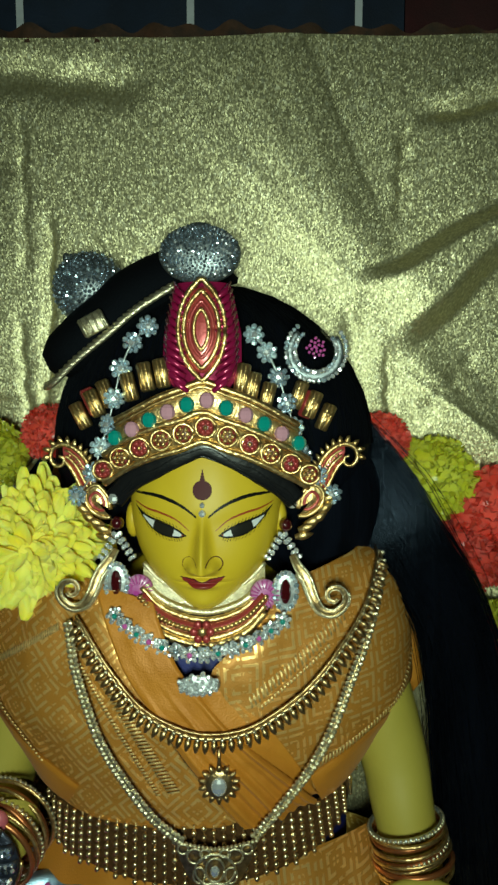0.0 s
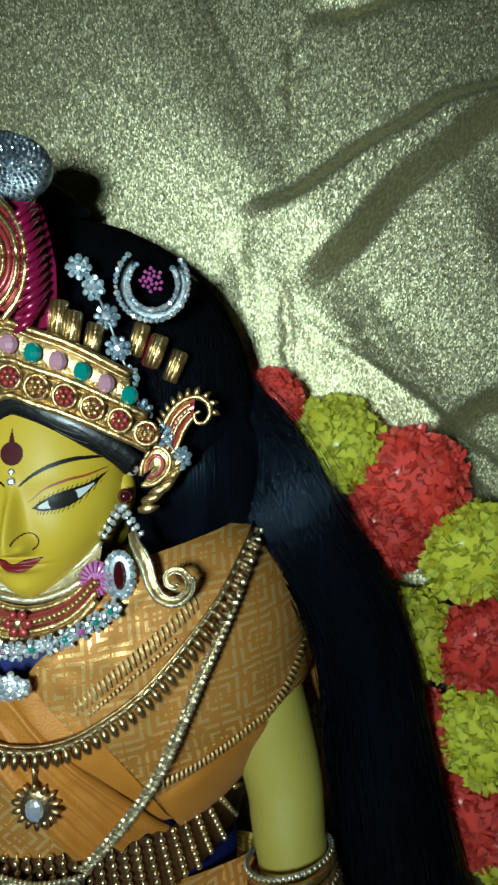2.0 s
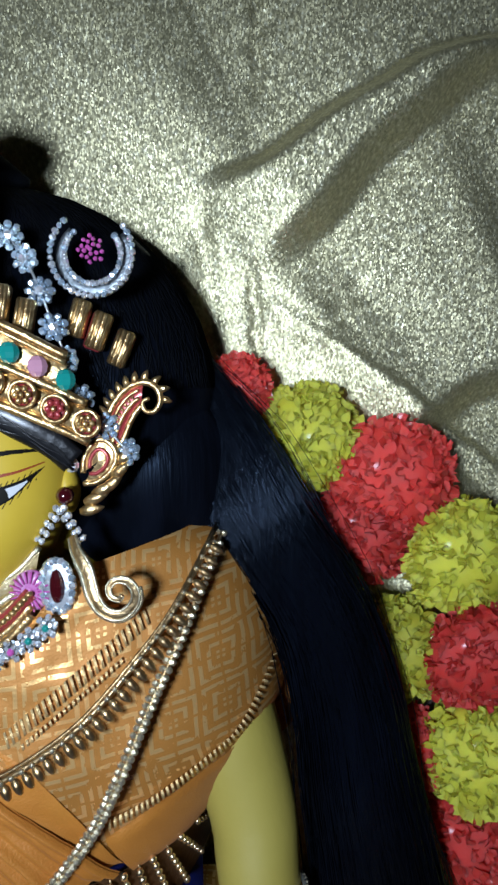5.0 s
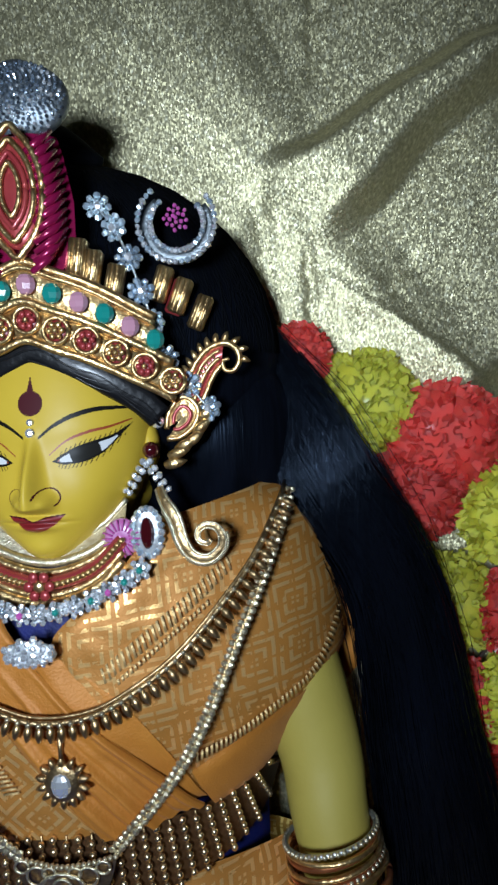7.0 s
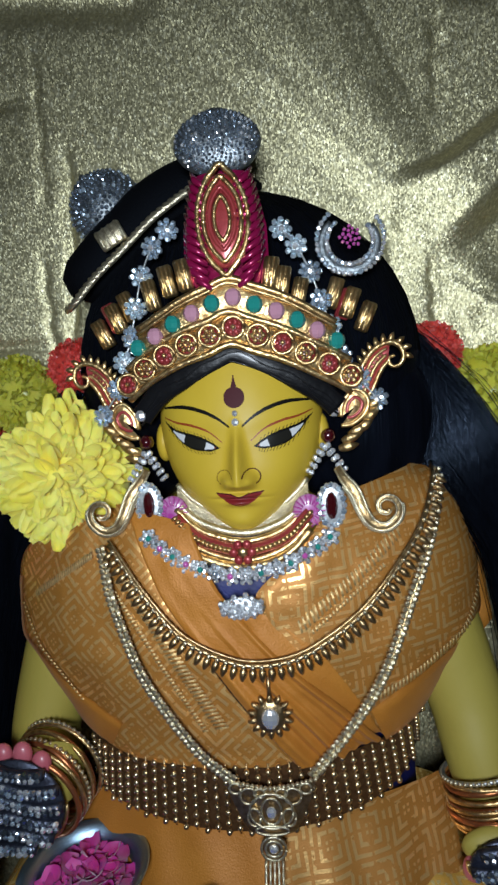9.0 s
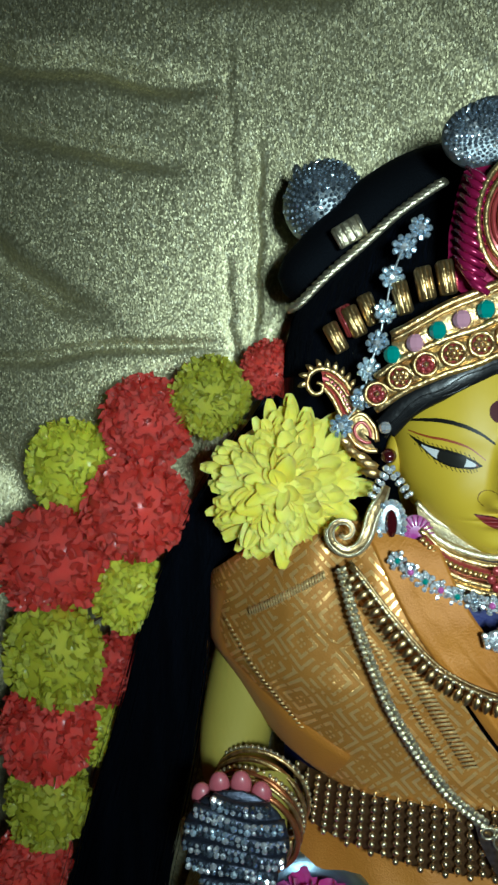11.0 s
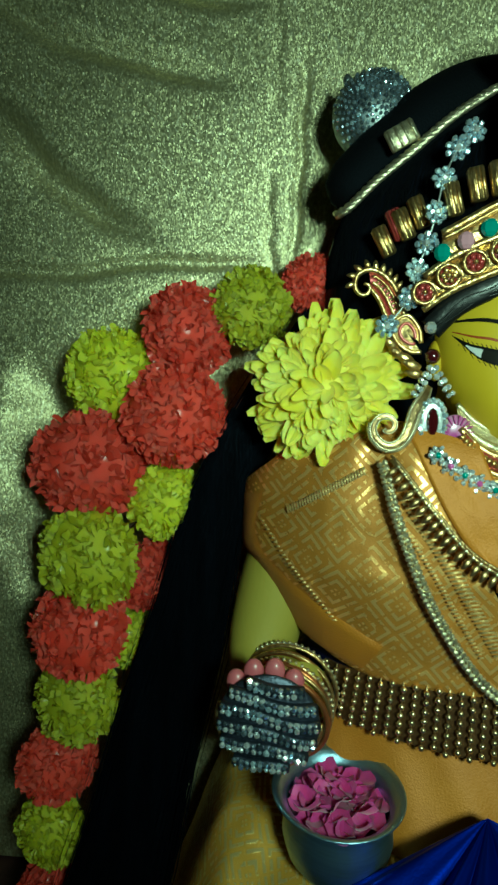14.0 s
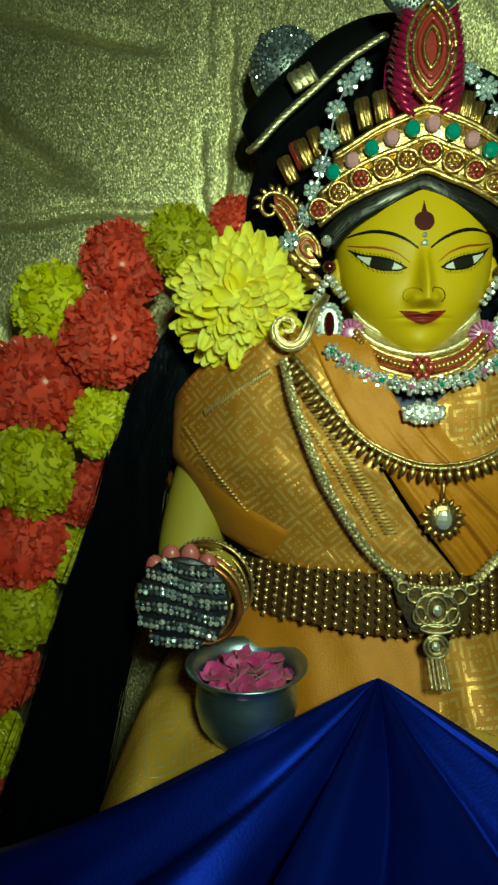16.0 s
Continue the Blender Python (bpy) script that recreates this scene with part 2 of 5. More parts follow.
FLOORM = mat("dark stone floor", (0.06, 0.055, 0.05), 0.4, 0.0, (0.04, 0.036, 0.033), 5, 0.1, 60)
TABLEM = mat("dark red table cloth", (0.05, 0.012, 0.010), 0.8, 0.0, (0.035, 0.008, 0.007), 20, 0.4, 500)


# ---- mesh building ----
class Shape:
    def __init__(self):
        self.v, self.f, self.m = [], [], []

    def grid(self, fn, nu, nv, mi=0, closeu=False, keep=None):
        s = len(self.v)
        for i in range(nu + (0 if closeu else 1)):
            for j in range(nv + 1):
                self.v.append(fn(i / nu, j / nv))
        rows = nu if closeu else nu + 1
        for i in range(nu):
            for j in range(nv):
                a, b = s + i * (nv + 1) + j, s + ((i + 1) % rows) * (nv + 1) + j
                if keep and not keep((i + 0.5) / nu, (j + 0.5) / nv):
                    continue
                self.f.append((a, b, b + 1, a + 1))
                self.m.append(mi(i / nu, j / nv) if callable(mi) else mi)
        return self

    def tube(self, pts, rad, n=8, mi=0, flat=1.0, up=(0, 1, 0), cap=True):
        """A round bar along pts; rad: one radius or one a point; flat squeezes it along up."""
        s, k = len(self.v), len(pts)
        for i, p in enumerate(pts):
            p = Vector(p)
            t = (Vector(pts[min(i + 1, k - 1)]) - Vector(pts[max(i - 1, 0)])).normalized()
            w = Vector(up)
            a = t.cross(w)
            a = a.normalized() if a.length > 1e-6 else Vector((1, 0, 0))
            b = a.cross(t).normalized()
            r = rad[i] if isinstance(rad, (list, tuple)) else rad
            for j in range(n):
                c = 2 * math.pi * j / n
                self.v.append(tuple(p + a * r * math.cos(c) + b * r * flat * math.sin(c)))
        for i in range(k - 1):
            for j in range(n):
                a, b = s + i * n + j, s + i * n + (j + 1) % n
                self.f.append((a, b, b + n, a + n))
                self.m.append(mi)
        if cap:
            self.f += [tuple(range(s + n - 1, s - 1, -1)), tuple(range(s + (k - 1) * n, s + k * n))]
            self.m += [mi, mi]
        return self

    def ball(self, c, r, nu=10, nv=6, mi=0, m=None):
        r = (r, r, r) if isinstance(r, (int, float)) else r

        def fn(u, v):
            a, b = 2 * math.pi * u, math.pi * (v - 0.5)
            q = Vector((r[0] * math.cos(b) * math.cos(a), r[1] * math.cos(b) * math.sin(a), r[2] * math.sin(b)))
            if m:
                q = m @ q
            return (c[0] + q[0], c[1] + q[1], c[2] + q[2])
        return self.grid(fn, nu, nv, mi, True)

    def lathe(self, prof, n=40, c=(0, 0, 0), mi=0):
        def fn(u, v):
            x = v * (len(prof) - 1)
            i = min(int(x), len(prof) - 2)
            r = prof[i][0] + (prof[i + 1][0] - prof[i][0]) * (x - i)
            z = prof[i][1] + (prof[i + 1][1] - prof[i][1]) * (x - i)
            return (c[0] + r * math.cos(6.28318531 * u), c[1] + r * math.sin(6.28318531 * u), c[2] + z)
        return self.grid(fn, n, len(prof) - 1, mi, True)

    def box(self, c, h, m=None, bev=0.2, mi=0):
        """A block with bevelled edges; h: half sizes."""
        s = len(self.v)
        e = min(h) * bev
        for sx in (-1, 1):
            for sy in (-1, 1):
                for sz in (-1, 1):
                    for ax in range(3):
                        q = [sx * (h[0] - e), sy * (h[1] - e), sz * (h[2] - e)]
                        q[ax] += (sx, sy, sz)[ax] * e
                        q = Vector(q)
                        if m:
                            q = m @ q
                        self.v.append((c[0] + q[0], c[1] + q[1], c[2] + q[2]))

        def ix(sx, sy, sz, ax):
            return s + ((sx > 0) * 4 + (sy > 0) * 2 + (sz > 0)) * 3 + ax
        f = []
        for k in (-1, 1):
            f.append([ix(k, a, b, 0) for a, b in ((-1, -1), (1, -1), (1, 1), (-1, 1))][::k])
            f.append([ix(a, k, b, 1) for a, b in ((-1, -1), (1, -1), (1, 1), (-1, 1))][::-k])
            f.append([ix(a, b, k, 2) for a, b in ((-1, -1), (1, -1), (1, 1), (-1, 1))][::k])
        for a in (-1, 1):
            for b in (-1, 1):
                f.append([ix(a, b, -1, 0), ix(a, b, 1, 0), ix(a, b, 1, 1), ix(a, b, -1, 1)])
                f.append([ix(a, -1, b, 0), ix(a, 1, b, 0), ix(a, 1, b, 2), ix(a, -1, b, 2)])
                f.append([ix(-1, a, b, 1), ix(1, a, b, 1), ix(1, a, b, 2), ix(-1, a, b, 2)])
                for d in (-1, 1):
                    f.append([ix(a, b, d, 0), ix(a, b, d, 1), ix(a, b, d, 2)])
        self.f += [tuple(q) for q in f]
        self.m += [mi] * len(f)
        return self

    def mesh(self, name, mats, smooth=True):
        me = bpy.data.meshes.new(name)
        me.from_pydata(self.v, [], self.f)
        for m in (mats if isinstance(mats, (list, tuple)) else [mats]):
            me.materials.append(m)
        me.polygons.foreach_set("material_index", self.m)
        bm = bmesh.new()
        bm.from_mesh(me)
        bmesh.ops.recalc_face_normals(bm, faces=bm.faces)
        bm.to_mesh(me)
        bm.free()
        me.polygons.foreach_set("use_smooth", [smooth] * len(me.polygons))
        return me


def thing(name, label, category, base=(0, 0, 0), group="", kind=""):
    ob = new(name)
    ob.location = base
    ob.empty_display_size = 0.01
    return tagged(ob, label, category, group, kind)


def solo(name, shape, mats, label, category, group="", kind="", smooth=True):
    return tagged(new(name, shape.mesh(name, mats, smooth)), label, category, group, kind)


def part(name, shape, mats, parent, label="", smooth=True, at=None):
    """One mesh object under a thing or a part; shape may be a mesh that alike pieces share, set at a pose."""
    me = shape if isinstance(shape, bpy.types.Mesh) else shape.mesh(name, mats, smooth)
    ob = new(name, me)
    ob.parent = parent
    ob.matrix_parent_inverse = Matrix.Translation(parent.location).inverted()
    if at is not None:
        ob.matrix_basis = at
    return tagged(ob, label)


def spline(pts, n):
    """n + 1 points, evenly along a smooth curve through pts."""
    p = [Vector(q) for q in pts]
    p = [p[0] * 2 - p[1]] + p + [p[-1] * 2 - p[-2]]
    fine = []
    for i in range(1, len(p) - 2):
        for j in range(24):
            t = j / 24
            fine.append(0.5 * (2 * p[i] + (p[i + 1] - p[i - 1]) * t + (2 * p[i - 1] - 5 * p[i] + 4 * p[i + 1] - p[i + 2]) * t * t
                               + (3 * p[i] - p[i - 1] - 3 * p[i + 1] + p[i + 2]) * t ** 3))
    fine.append(p[-2])
    cum = [0.0]
    for a, b in zip(fine, fine[1:]):
        cum.append(cum[-1] + (b - a).length)
    out, k = [], 0
    for i in range(n + 1):
        s = cum[-1] * i / n
        while k < len(cum) - 2 and cum[k + 1] < s:
            k += 1
        d = cum[k + 1] - cum[k]
        out.append(fine[k].lerp(fine[k + 1], (s - cum[k]) / d if d else 0))
    return out


def interp(x, xs, ys):
    return float(np.interp(x, xs, ys))


def sstep(a, b, x):
    t = min(max((x - a) / (b - a), 0), 1)
    return t * t * (3 - 2 * t)


CX = -0.036


def body_y(x, z):
    """The front of the dressed body."""
    a = interp(z, (-0.03, 0.03, 0.06, 0.10, 0.14, 0.17, 0.19, 0.215, 0.24), (0.115, 0.112, 0.132, 0.158, 0.157, 0.148, 0.137, 0.09, 0.05))
    f = interp(z, (-0.03, 0.03, 0.06, 0.10, 0.14, 0.17, 0.19, 0.215, 0.24), (0.312, 0.311, 0.311, 0.309, 0.313, 0.321, 0.330, 0.342, 0.35))
    s = min(abs(x - CX) / a, 1)
    return 0.41 - (0.41 - f) * (1 - s ** 2.4) ** 0.417


def on_body(q, off):
    return Vector((q[0], body_y(q[0], q[1]) - off, q[1]))


def draped(ctrl, n, off):
    """A curve of (x, z) laid on the body."""
    return [on_body((p.x, p.z), off) for p in spline([(q[0], 0, q[1]) for q in ctrl], n)]


def sheet(c1, c2, nu, nv, off, fold=None, thick=0.0012):
    """Cloth between two edge curves of (x, z), laid on the body, with a turned back side."""
    a = spline([(q[0], 0, q[1]) for q in c1], nu)
    b = spline([(q[0], 0, q[1]) for q in c2], nu)
    sh = Shape()

    def fn(u, v, back=0.0):
        p = a[round(u * nu)].lerp(b[round(u * nu)], v)
        edge = min(u, 1 - u, v, 1 - v)
        y = body_y(p.x, p.z) - off - (fold(u, v) if fold else 0) + 0.0009 * noise.noise((p.x * 60, 0.3, p.z * 60)) + 0.0005 * noise.noise((p.x * 170, 2.3, p.z * 150)) + back
        return (p.x, y + 0.0012 * max(0, 1 - edge * 25), p.z)
    sh.grid(lambda u, v: fn(u, v), nu, nv)
    sh.grid(lambda u, v: fn(u, v, thick), nu, nv)
    return sh


def crown_y(x, z=0.27):
    return 0.316 + 3.0 * (x + 0.03) ** 2


# ---- setting: room, table, curtain, backdrop ----
def slab(name, c, h, m, label, cat):
    return tagged(new(name, Shape().box(c, h, bev=0.02).mesh(name, m, False)), label, cat, kind="structure")


# unseen room shell, added to close the place and bounce torch light onto the gold
slab("floor", (0, 0.2, -0.87), (1.6, 2.2, 0.02), FLOORM, "dark polished stone floor of the room", "floor")
slab("ceiling", (0, 0.2, 1.95), (1.6, 2.2, 0.02), WALLP, "unseen dim plaster ceiling added to close the room", "ceiling")
slab("wall_north", (0, 2.38, 0.54), (1.6, 0.02, 1.39), WALLP, "unseen dim plaster wall added behind the shrine", "wall")
slab("wall_south", (0, -1.98, 0.54), (1.6, 0.02, 1.39), WALLP, "unseen dim plaster wall added to close the room", "wall")
slab("wall_west", (-1.58, 0.2, 0.54), (0.02, 2.16, 1.39), WALLP, "unseen dim plaster side wall added to close the room", "wall")
slab("wall_east", (1.58, 0.2, 0.54), (0.02, 2.16, 1.39), WALLP, "unseen dim plaster side wall added to close the room", "wall")

table = thing("shrine_table", "low table draped with dark red cloth under the idol", "table", (0, 0.25, -0.85))
part("tabletop", Shape().box((0, 0.27, -0.225), (0.75, 0.30, 0.02), bev=0.2), TABLEM, table)
for sx in (-0.68, 0.68):
    for sy in (0.02, 0.52):
        part("leg", Shape().box((sx, sy, -0.547), (0.03, 0.03, 0.302), bev=0.1), TABLEM, table)

# creases of the backdrop: a line of (x, z), half width at both ends, how far the cloth below or right of it comes forward, how far that reaches
CREASES = [
    (((0.070, 0.380), (0.0865, 0.388), (0.1165, 0.3995), (0.1435, 0.414), (0.172, 0.4315), (0.204, 0.4470), (0.2337, 0.455), (0.33, 0.470)), 0.0075, 0.0080, 0.0082, 0.22),
    (((0.104, 0.318), (0.1085, 0.328), (0.1246, 0.344), (0.1525, 0.369), (0.180, 0.397), (0.207, 0.420), (0.2337, 0.437), (0.33, 0.490)), 0.0130, 0.0100, -0.0108, 0.22),
    (((0.195, 0.225), (0.2110, 0.2400), (0.2330, 0.2560), (0.300, 0.285)), 0.010, 0.015, -0.0085, 0.12),
    (((-0.3843, 0.2300), (-0.3650, 0.185), (-0.3750, 0.100), (-0.3936, 0.0255)), 0.022, 0.022, 0.012, 0.15),
]
# shallow troughs pressed into it: a line of (x, z), half width at both ends, depth
TROUGHS = [
    (((0.082, 0.392), (0.0785, 0.352), (0.082, 0.331), (0.085, 0.270)), 0.006, 0.006, 0.0022),
    (((0.1075, 0.348), (0.1097, 0.316), (0.1110, 0.270)), 0.0035, 0.0030, 0.0026),
    (((0.114, 0.425), (0.116, 0.470), (0.119, 0.512)), 0.0035, 0.0045, 0.0026),
    (((0.114, 0.505), (0.140, 0.512), (0.170, 0.519), (0.210, 0.526), (0.300, 0.545)), 0.006, 0.010, 0.0060),
    (((0.130, 0.280), (0.155, 0.305), (0.180, 0.335)), 0.006, 0.006, 0.0018),
    (((-0.50, 0.548), (-0.3697, 0.5163), (-0.3298, 0.5035), (-0.2707, 0.4935), (-0.2129, 0.4767), (-0.165, 0.468)), 0.012, 0.007, 0.0075),
    (((-0.50, 0.545), (-0.3714, 0.4800), (-0.3316, 0.4563), (-0.2837, 0.4398), (-0.2402, 0.4291), (-0.185, 0.4111)), 0.012, 0.006, 0.0060),
    (((-0.50, 0.500), (-0.3755, 0.3974), (-0.3434, 0.3617), (-0.3026, 0.3297), (-0.2450, 0.3070)), 0.016, 0.008, 0.0080),
    (((-0.50, 0.288), (-0.3807, 0.2901), (-0.3164, 0.2899), (-0.2537, 0.2965), (-0.2049, 0.2935), (-0.150, 0.2890)), 0.007, 0.004, 0.0046),
    (((-0.1723, 0.520), (-0.1721, 0.4889), (-0.1716, 0.4466), (-0.172, 0.380)), 0.003, 0.003, 0.0018),
    (((-0.1525, 0.450), (-0.1533, 0.4135), (-0.1552, 0.3658), (-0.1611, 0.2750)), 0.0036, 0.0030, 0.0036),
    (((-0.1790, 0.370), (-0.1774, 0.3359), (-0.1749, 0.2700)), 0.003, 0.003, 0.0022),
    (((-0.230, 0.548), (-0.150, 0.538), (-0.070, 0.530)), 0.012, 0.012, 0.0050),
]


def ease(t):
    t = np.clip(t, 0, 1)
    return t * t * (3 - 2 * t)


def cloth_field(x, z):
    """How far back the hung cloth lies at arrays of x and z."""
    y = np.full(x.shape, 0.428)
    for line, w0, w1, h, *reach in CREASES + TROUGHS:
        total = sum(math.dist(a, b) for a, b in zip(line, line[1:]))
        near, side, where = np.full(x.shape, 9.0), np.zeros(x.shape), np.zeros(x.shape)
        run = 0.0
        for (ax, az), (bx, bz) in zip(line, line[1:]):
            dx, dz = bx - ax, bz - az
            ln = math.hypot(dx, dz)
            t = np.clip(((x - ax) * dx + (z - az) * dz) / (ln * ln), 0, 1)
            gap = np.hypot(x - ax - t * dx, z - az - t * dz)
            sg = np.where((x - ax) * dz - (z - az) * dx > 0, 1.0, -1.0)
            new_ = gap < near
            near, side, where = np.where(new_, gap, near), np.where(new_, sg, side), np.where(new_, (run + t * ln) / total, where)
            run += ln
        d = near * side + 0.0012 * np.sin(where * 23 + w0 * 900)
        w = w0 + (w1 - w0) * where
        ends = ease(where / 0.22) * ease((1 - where) / 0.22)
        if reach:
            y -= h * ends * (2 * ease((d + w) / (2 * w)) - 1) * np.exp(-(d / reach[0]) ** 2)
        else:
            y += h * ends * np.exp(-(d / w) ** 2)
    rg = random.Random(6)
    for k in range(26):
        f = rg.uniform(12, 70)
        a = rg.uniform(0, 6.28)
        y += 0.0055 / f * np.sin(f * (x * math.cos(a) + z * math.sin(a)) + rg.uniform(0, 6.28))
    return np.clip(y, 0.396, 0.462)


def cloth_y(x, z):
    return float(cloth_field(np.array([x]), np.array([z]))[0])


bd = Shape()
TOPZ = 0.566
NU, NV = 480, 320
gu, gv = np.meshgrid(np.arange(NU + 1) / NU, np.arange(NV + 1) / NV, indexing="ij")
gx, gz = -0.62 + 1.24 * gu, -0.203 + (TOPZ + 0.203) * gv
gz = gz + (0.0015 * np.sin(gx * 18) + 0.001 * np.sin(gx * 43)) * ease((gv - 0.9) / 0.1)
gy = cloth_field(gx, gz)
bd.grid(lambda u, v: (float(gx[round(u * NU), round(v * NV)]), float(gy[round(u * NU), round(v * NV)]), float(gz[round(u * NU), round(v * NV)])), NU, NV)
solo("backdrop_cloth", bd, TISSUE, "creased gold tissue cloth hung behind the idol", "backdrop cloth")

trim = Shape()
trim.grid(lambda u, v: (-0.62 + 1.24 * u, cloth_y(-0.62 + 1.24 * u, TOPZ) + 0.003 + 0.003 * math.sin(u * 150), TOPZ - 0.004 + 0.012 * v + 0.0025 * math.sin(u * 260) * v), 400, 3)
solo("cloth_border", trim, TRIM, "narrow dark floral border along the cloth's top", "border")
cur = thing("striped_curtain", "dark blue and dark red curtain with pale stripes", "curtain", (0, 0.47, 0.3))
part("blue_panel", Shape().grid(lambda u, v: (-0.62 + 0.75 * u, 0.480 + 0.004 * math.sin(u * 40), 0.42 + 0.75 * v), 120, 4), CURTAIN, cur)
part("red_panel", Shape().grid(lambda u, v: (0.13 + 0.49 * u, 0.480 + 0.004 * math.sin(30 * u), 0.42 + 0.75 * v), 80, 4), REDCURTAIN, cur, "dark red panel")
for p in ((-0.1880, 0.4660, 0.6070), (-0.0480, 0.4660, 0.6070), (0.0900, 0.4660, 0.6070)):
    part("stripe", Shape().grid(lambda u, v: (p[0] - 0.003 + 0.006 * u, 0.473, p[2] - 0.008 + 0.5 * v), 2, 2), BARS, cur, "pale grey stripe")


# ---- the idol: one plain painted figure ----
FC = (-0.0276, 0.215)


ZS = np.linspace(0.14, 0.31, 341)


def smooth_table(zs, vs, k):
    """A smooth curve through a few heights and values."""
    t = np.interp(ZS, zs, vs)
    for _ in range(3):
        t = np.convolve(np.pad(t, k, mode="edge"), np.ones(2 * k + 1) / (2 * k + 1), mode="valid")
    return t


HALF = smooth_table((0.160, 0.166, 0.170, 0.176, 0.184, 0.194, 0.205, 0.220, 0.235, 0.250, 0.265, 0.28),
                    (0.004, 0.0110, 0.0180, 0.0245, 0.0322, 0.0392, 0.0443, 0.0480, 0.0492, 0.0475, 0.043, 0.036), 5)


def face_half(z):
    return max(float(np.interp(z, ZS, HALF)), 0.002)


def gs(x, z, cx, cz, sx, sz):
    return math.exp(-((x - cx) / sx) ** 2 - ((z - cz) / sz) ** 2)


def face_y(x, z):
    h = face_half(z)
    dx = x - FC[0]
    s = min(abs(dx) / h, 1)
    t = z - 0.207
    y = 0.3128 + (2.1 * t * t if t > 0 else 3.6 * t * t + 2600 * t ** 4) + 0.036 * (1 - (1 - s ** 2.2) ** 0.5)
    if 0.188 < z < 0.24:
        nose = math.exp(-(dx / (0.0030 + 0.085 * max(0, 0.222 - z))) ** 2) * sstep(0.236, 0.199, z) * sstep(0.1920, 0.1972, z)
        y -= 0.0115 * nose
    for k in (-1, 1):
        y -= 0.0046 * gs(dx, z, k * 0.0066, 0.1985, 0.0032, 0.0036)
        y += 0.0022 * gs(dx, z, k * 0.021, 0.2215, 0.014, 0.007)
        y -= 0.0018 * gs(dx, z, k * 0.0215, 0.221, 0.009, 0.005)
        y -= 0.0015 * gs(dx, z, k * 0.026, 0.199, 0.012, 0.012)
    y -= 0.0034 * gs(dx, z, 0, 0.1902, 0.010, 0.0018) + 0.0034 * gs(dx, z, 0, 0.1862, 0.0085, 0.0020)
    y += 0.0016 * gs(dx, z, 0, 0.1884, 0.012, 0.0008)
    y -= 0.0025 * gs(dx, z, 0, 0.174, 0.010, 0.005)
    return y


BROW = ((0.0034, 0.0103, 0.0193, 0.0300, 0.0430), (0.2280, 0.2333, 0.2378, 0.2404, 0.2405))
CREASE = ((0.0079, 0.0157, 0.0254, 0.0343, 0.0428), (0.2200, 0.2263, 0.2300, 0.2319, 0.2350))
LIDUP = ((0.0091, 0.0150, 0.0225, 0.0300, 0.0360, 0.0433), (0.2170, 0.2209, 0.2243, 0.2264, 0.2286, 0.2335))
LIDLOW = ((0.0091, 0.0125, 0.0158, 0.0233, 0.0296, 0.0350, 0.0433), (0.2170, 0.2158, 0.2154, 0.2163, 0.2190, 0.2237, 0.2335))


def rounded(table):
    """A finely sampled smooth curve through a few points, for even outlines."""
    p = spline([(a, 0, z) for a, z in zip(*table)], 60)
    return [q.x for q in p], [q.z for q in p]


BROW, CREASE, LIDUP, LIDLOW = rounded(BROW), rounded(CREASE), rounded(LIDUP), rounded(LIDLOW)


def face_paint(x, z):
    """Which paint covers the face at (x, z): 0 skin, 1 pale forehead glare (never picked), 2 white, 3 black, 4 iris, 5
    lip, 6 maroon, 7 red.
    """
    dx = x - FC[0]
    a = abs(dx)
    # forehead mark with a flame above it
    if math.hypot(dx, z - 0.2440) < 0.0058 or (0.2480 < z < 0.2572 and a < 0.0021 * ((0.2572 - z) / 0.0092) ** 1.2):
        return 6
    # brow: a long arc from the bridge of the nose that thins outwards
    if BROW[0][0] <= a <= BROW[0][-1]:
        f = (a - BROW[0][0]) / (BROW[0][-1] - BROW[0][0])
        if abs(z - interp(a, *BROW)) < 0.00035 + 0.0008 * math.sin(min(1, f * 0.8 + 0.12) * 3.14):
            return 3
    # eyes: long almonds drawn out to a point, lashes on both lids
    if LIDUP[0][0] <= a <= LIDUP[0][-1]:
        up, lo = interp(a, *LIDUP), interp(a, *LIDLOW)
        if lo < z < up:
            if z > up - 0.0014 or z < lo + 0.0010 or a > 0.0370:
                return 3
            if math.hypot((a - 0.0236) / 0.0066, (z - 0.2206) / 0.0072) < 1:
                return 4
            return 7 if a < 0.0125 else 2
        if 0.012 < a < 0.040 and ((a + 0.6 * (up - z)) * 480) % 1.0 < 0.24 and (up <= z < up + 0.0015 or lo - 0.0019 < z <= lo):
            return 3
    if CREASE[0][0] <= a <= CREASE[0][-1]:
        f = (a - CREASE[0][0]) / (CREASE[0][-1] - CREASE[0][0])
        if abs(z - interp(a, *CREASE)) < 0.0003 + 0.0004 * math.sin(f * 3.14):
            return 7
    # lips: a bow above, a full curve below
    lt = a / 0.0135
    if lt < 1:
        top = interp(a, (0, 0.0022, 0.005, 0.0135), (0.1900, 0.1906, 0.1917, 0.1925))
        low = 0.1842 + 0.0082 * lt ** 1.8
        if low < z < top:
            return 6 if z > top - 0.0006 else 5
    # nostril lines
    k = 1 if dx > 0 else -1
    d = math.hypot((a - 0.0074) / 0.0048, (z - 0.2008) / 0.0045)
    if 0.90 < d < (1.04 if k > 0 else 0.97) and (a > 0.0074 or z > 0.2008) and not (z < 0.1985 and a < 0.0095):
        return 6
    return 0


idol = Shape()
fz0, fz1 = 0.1665, 0.275


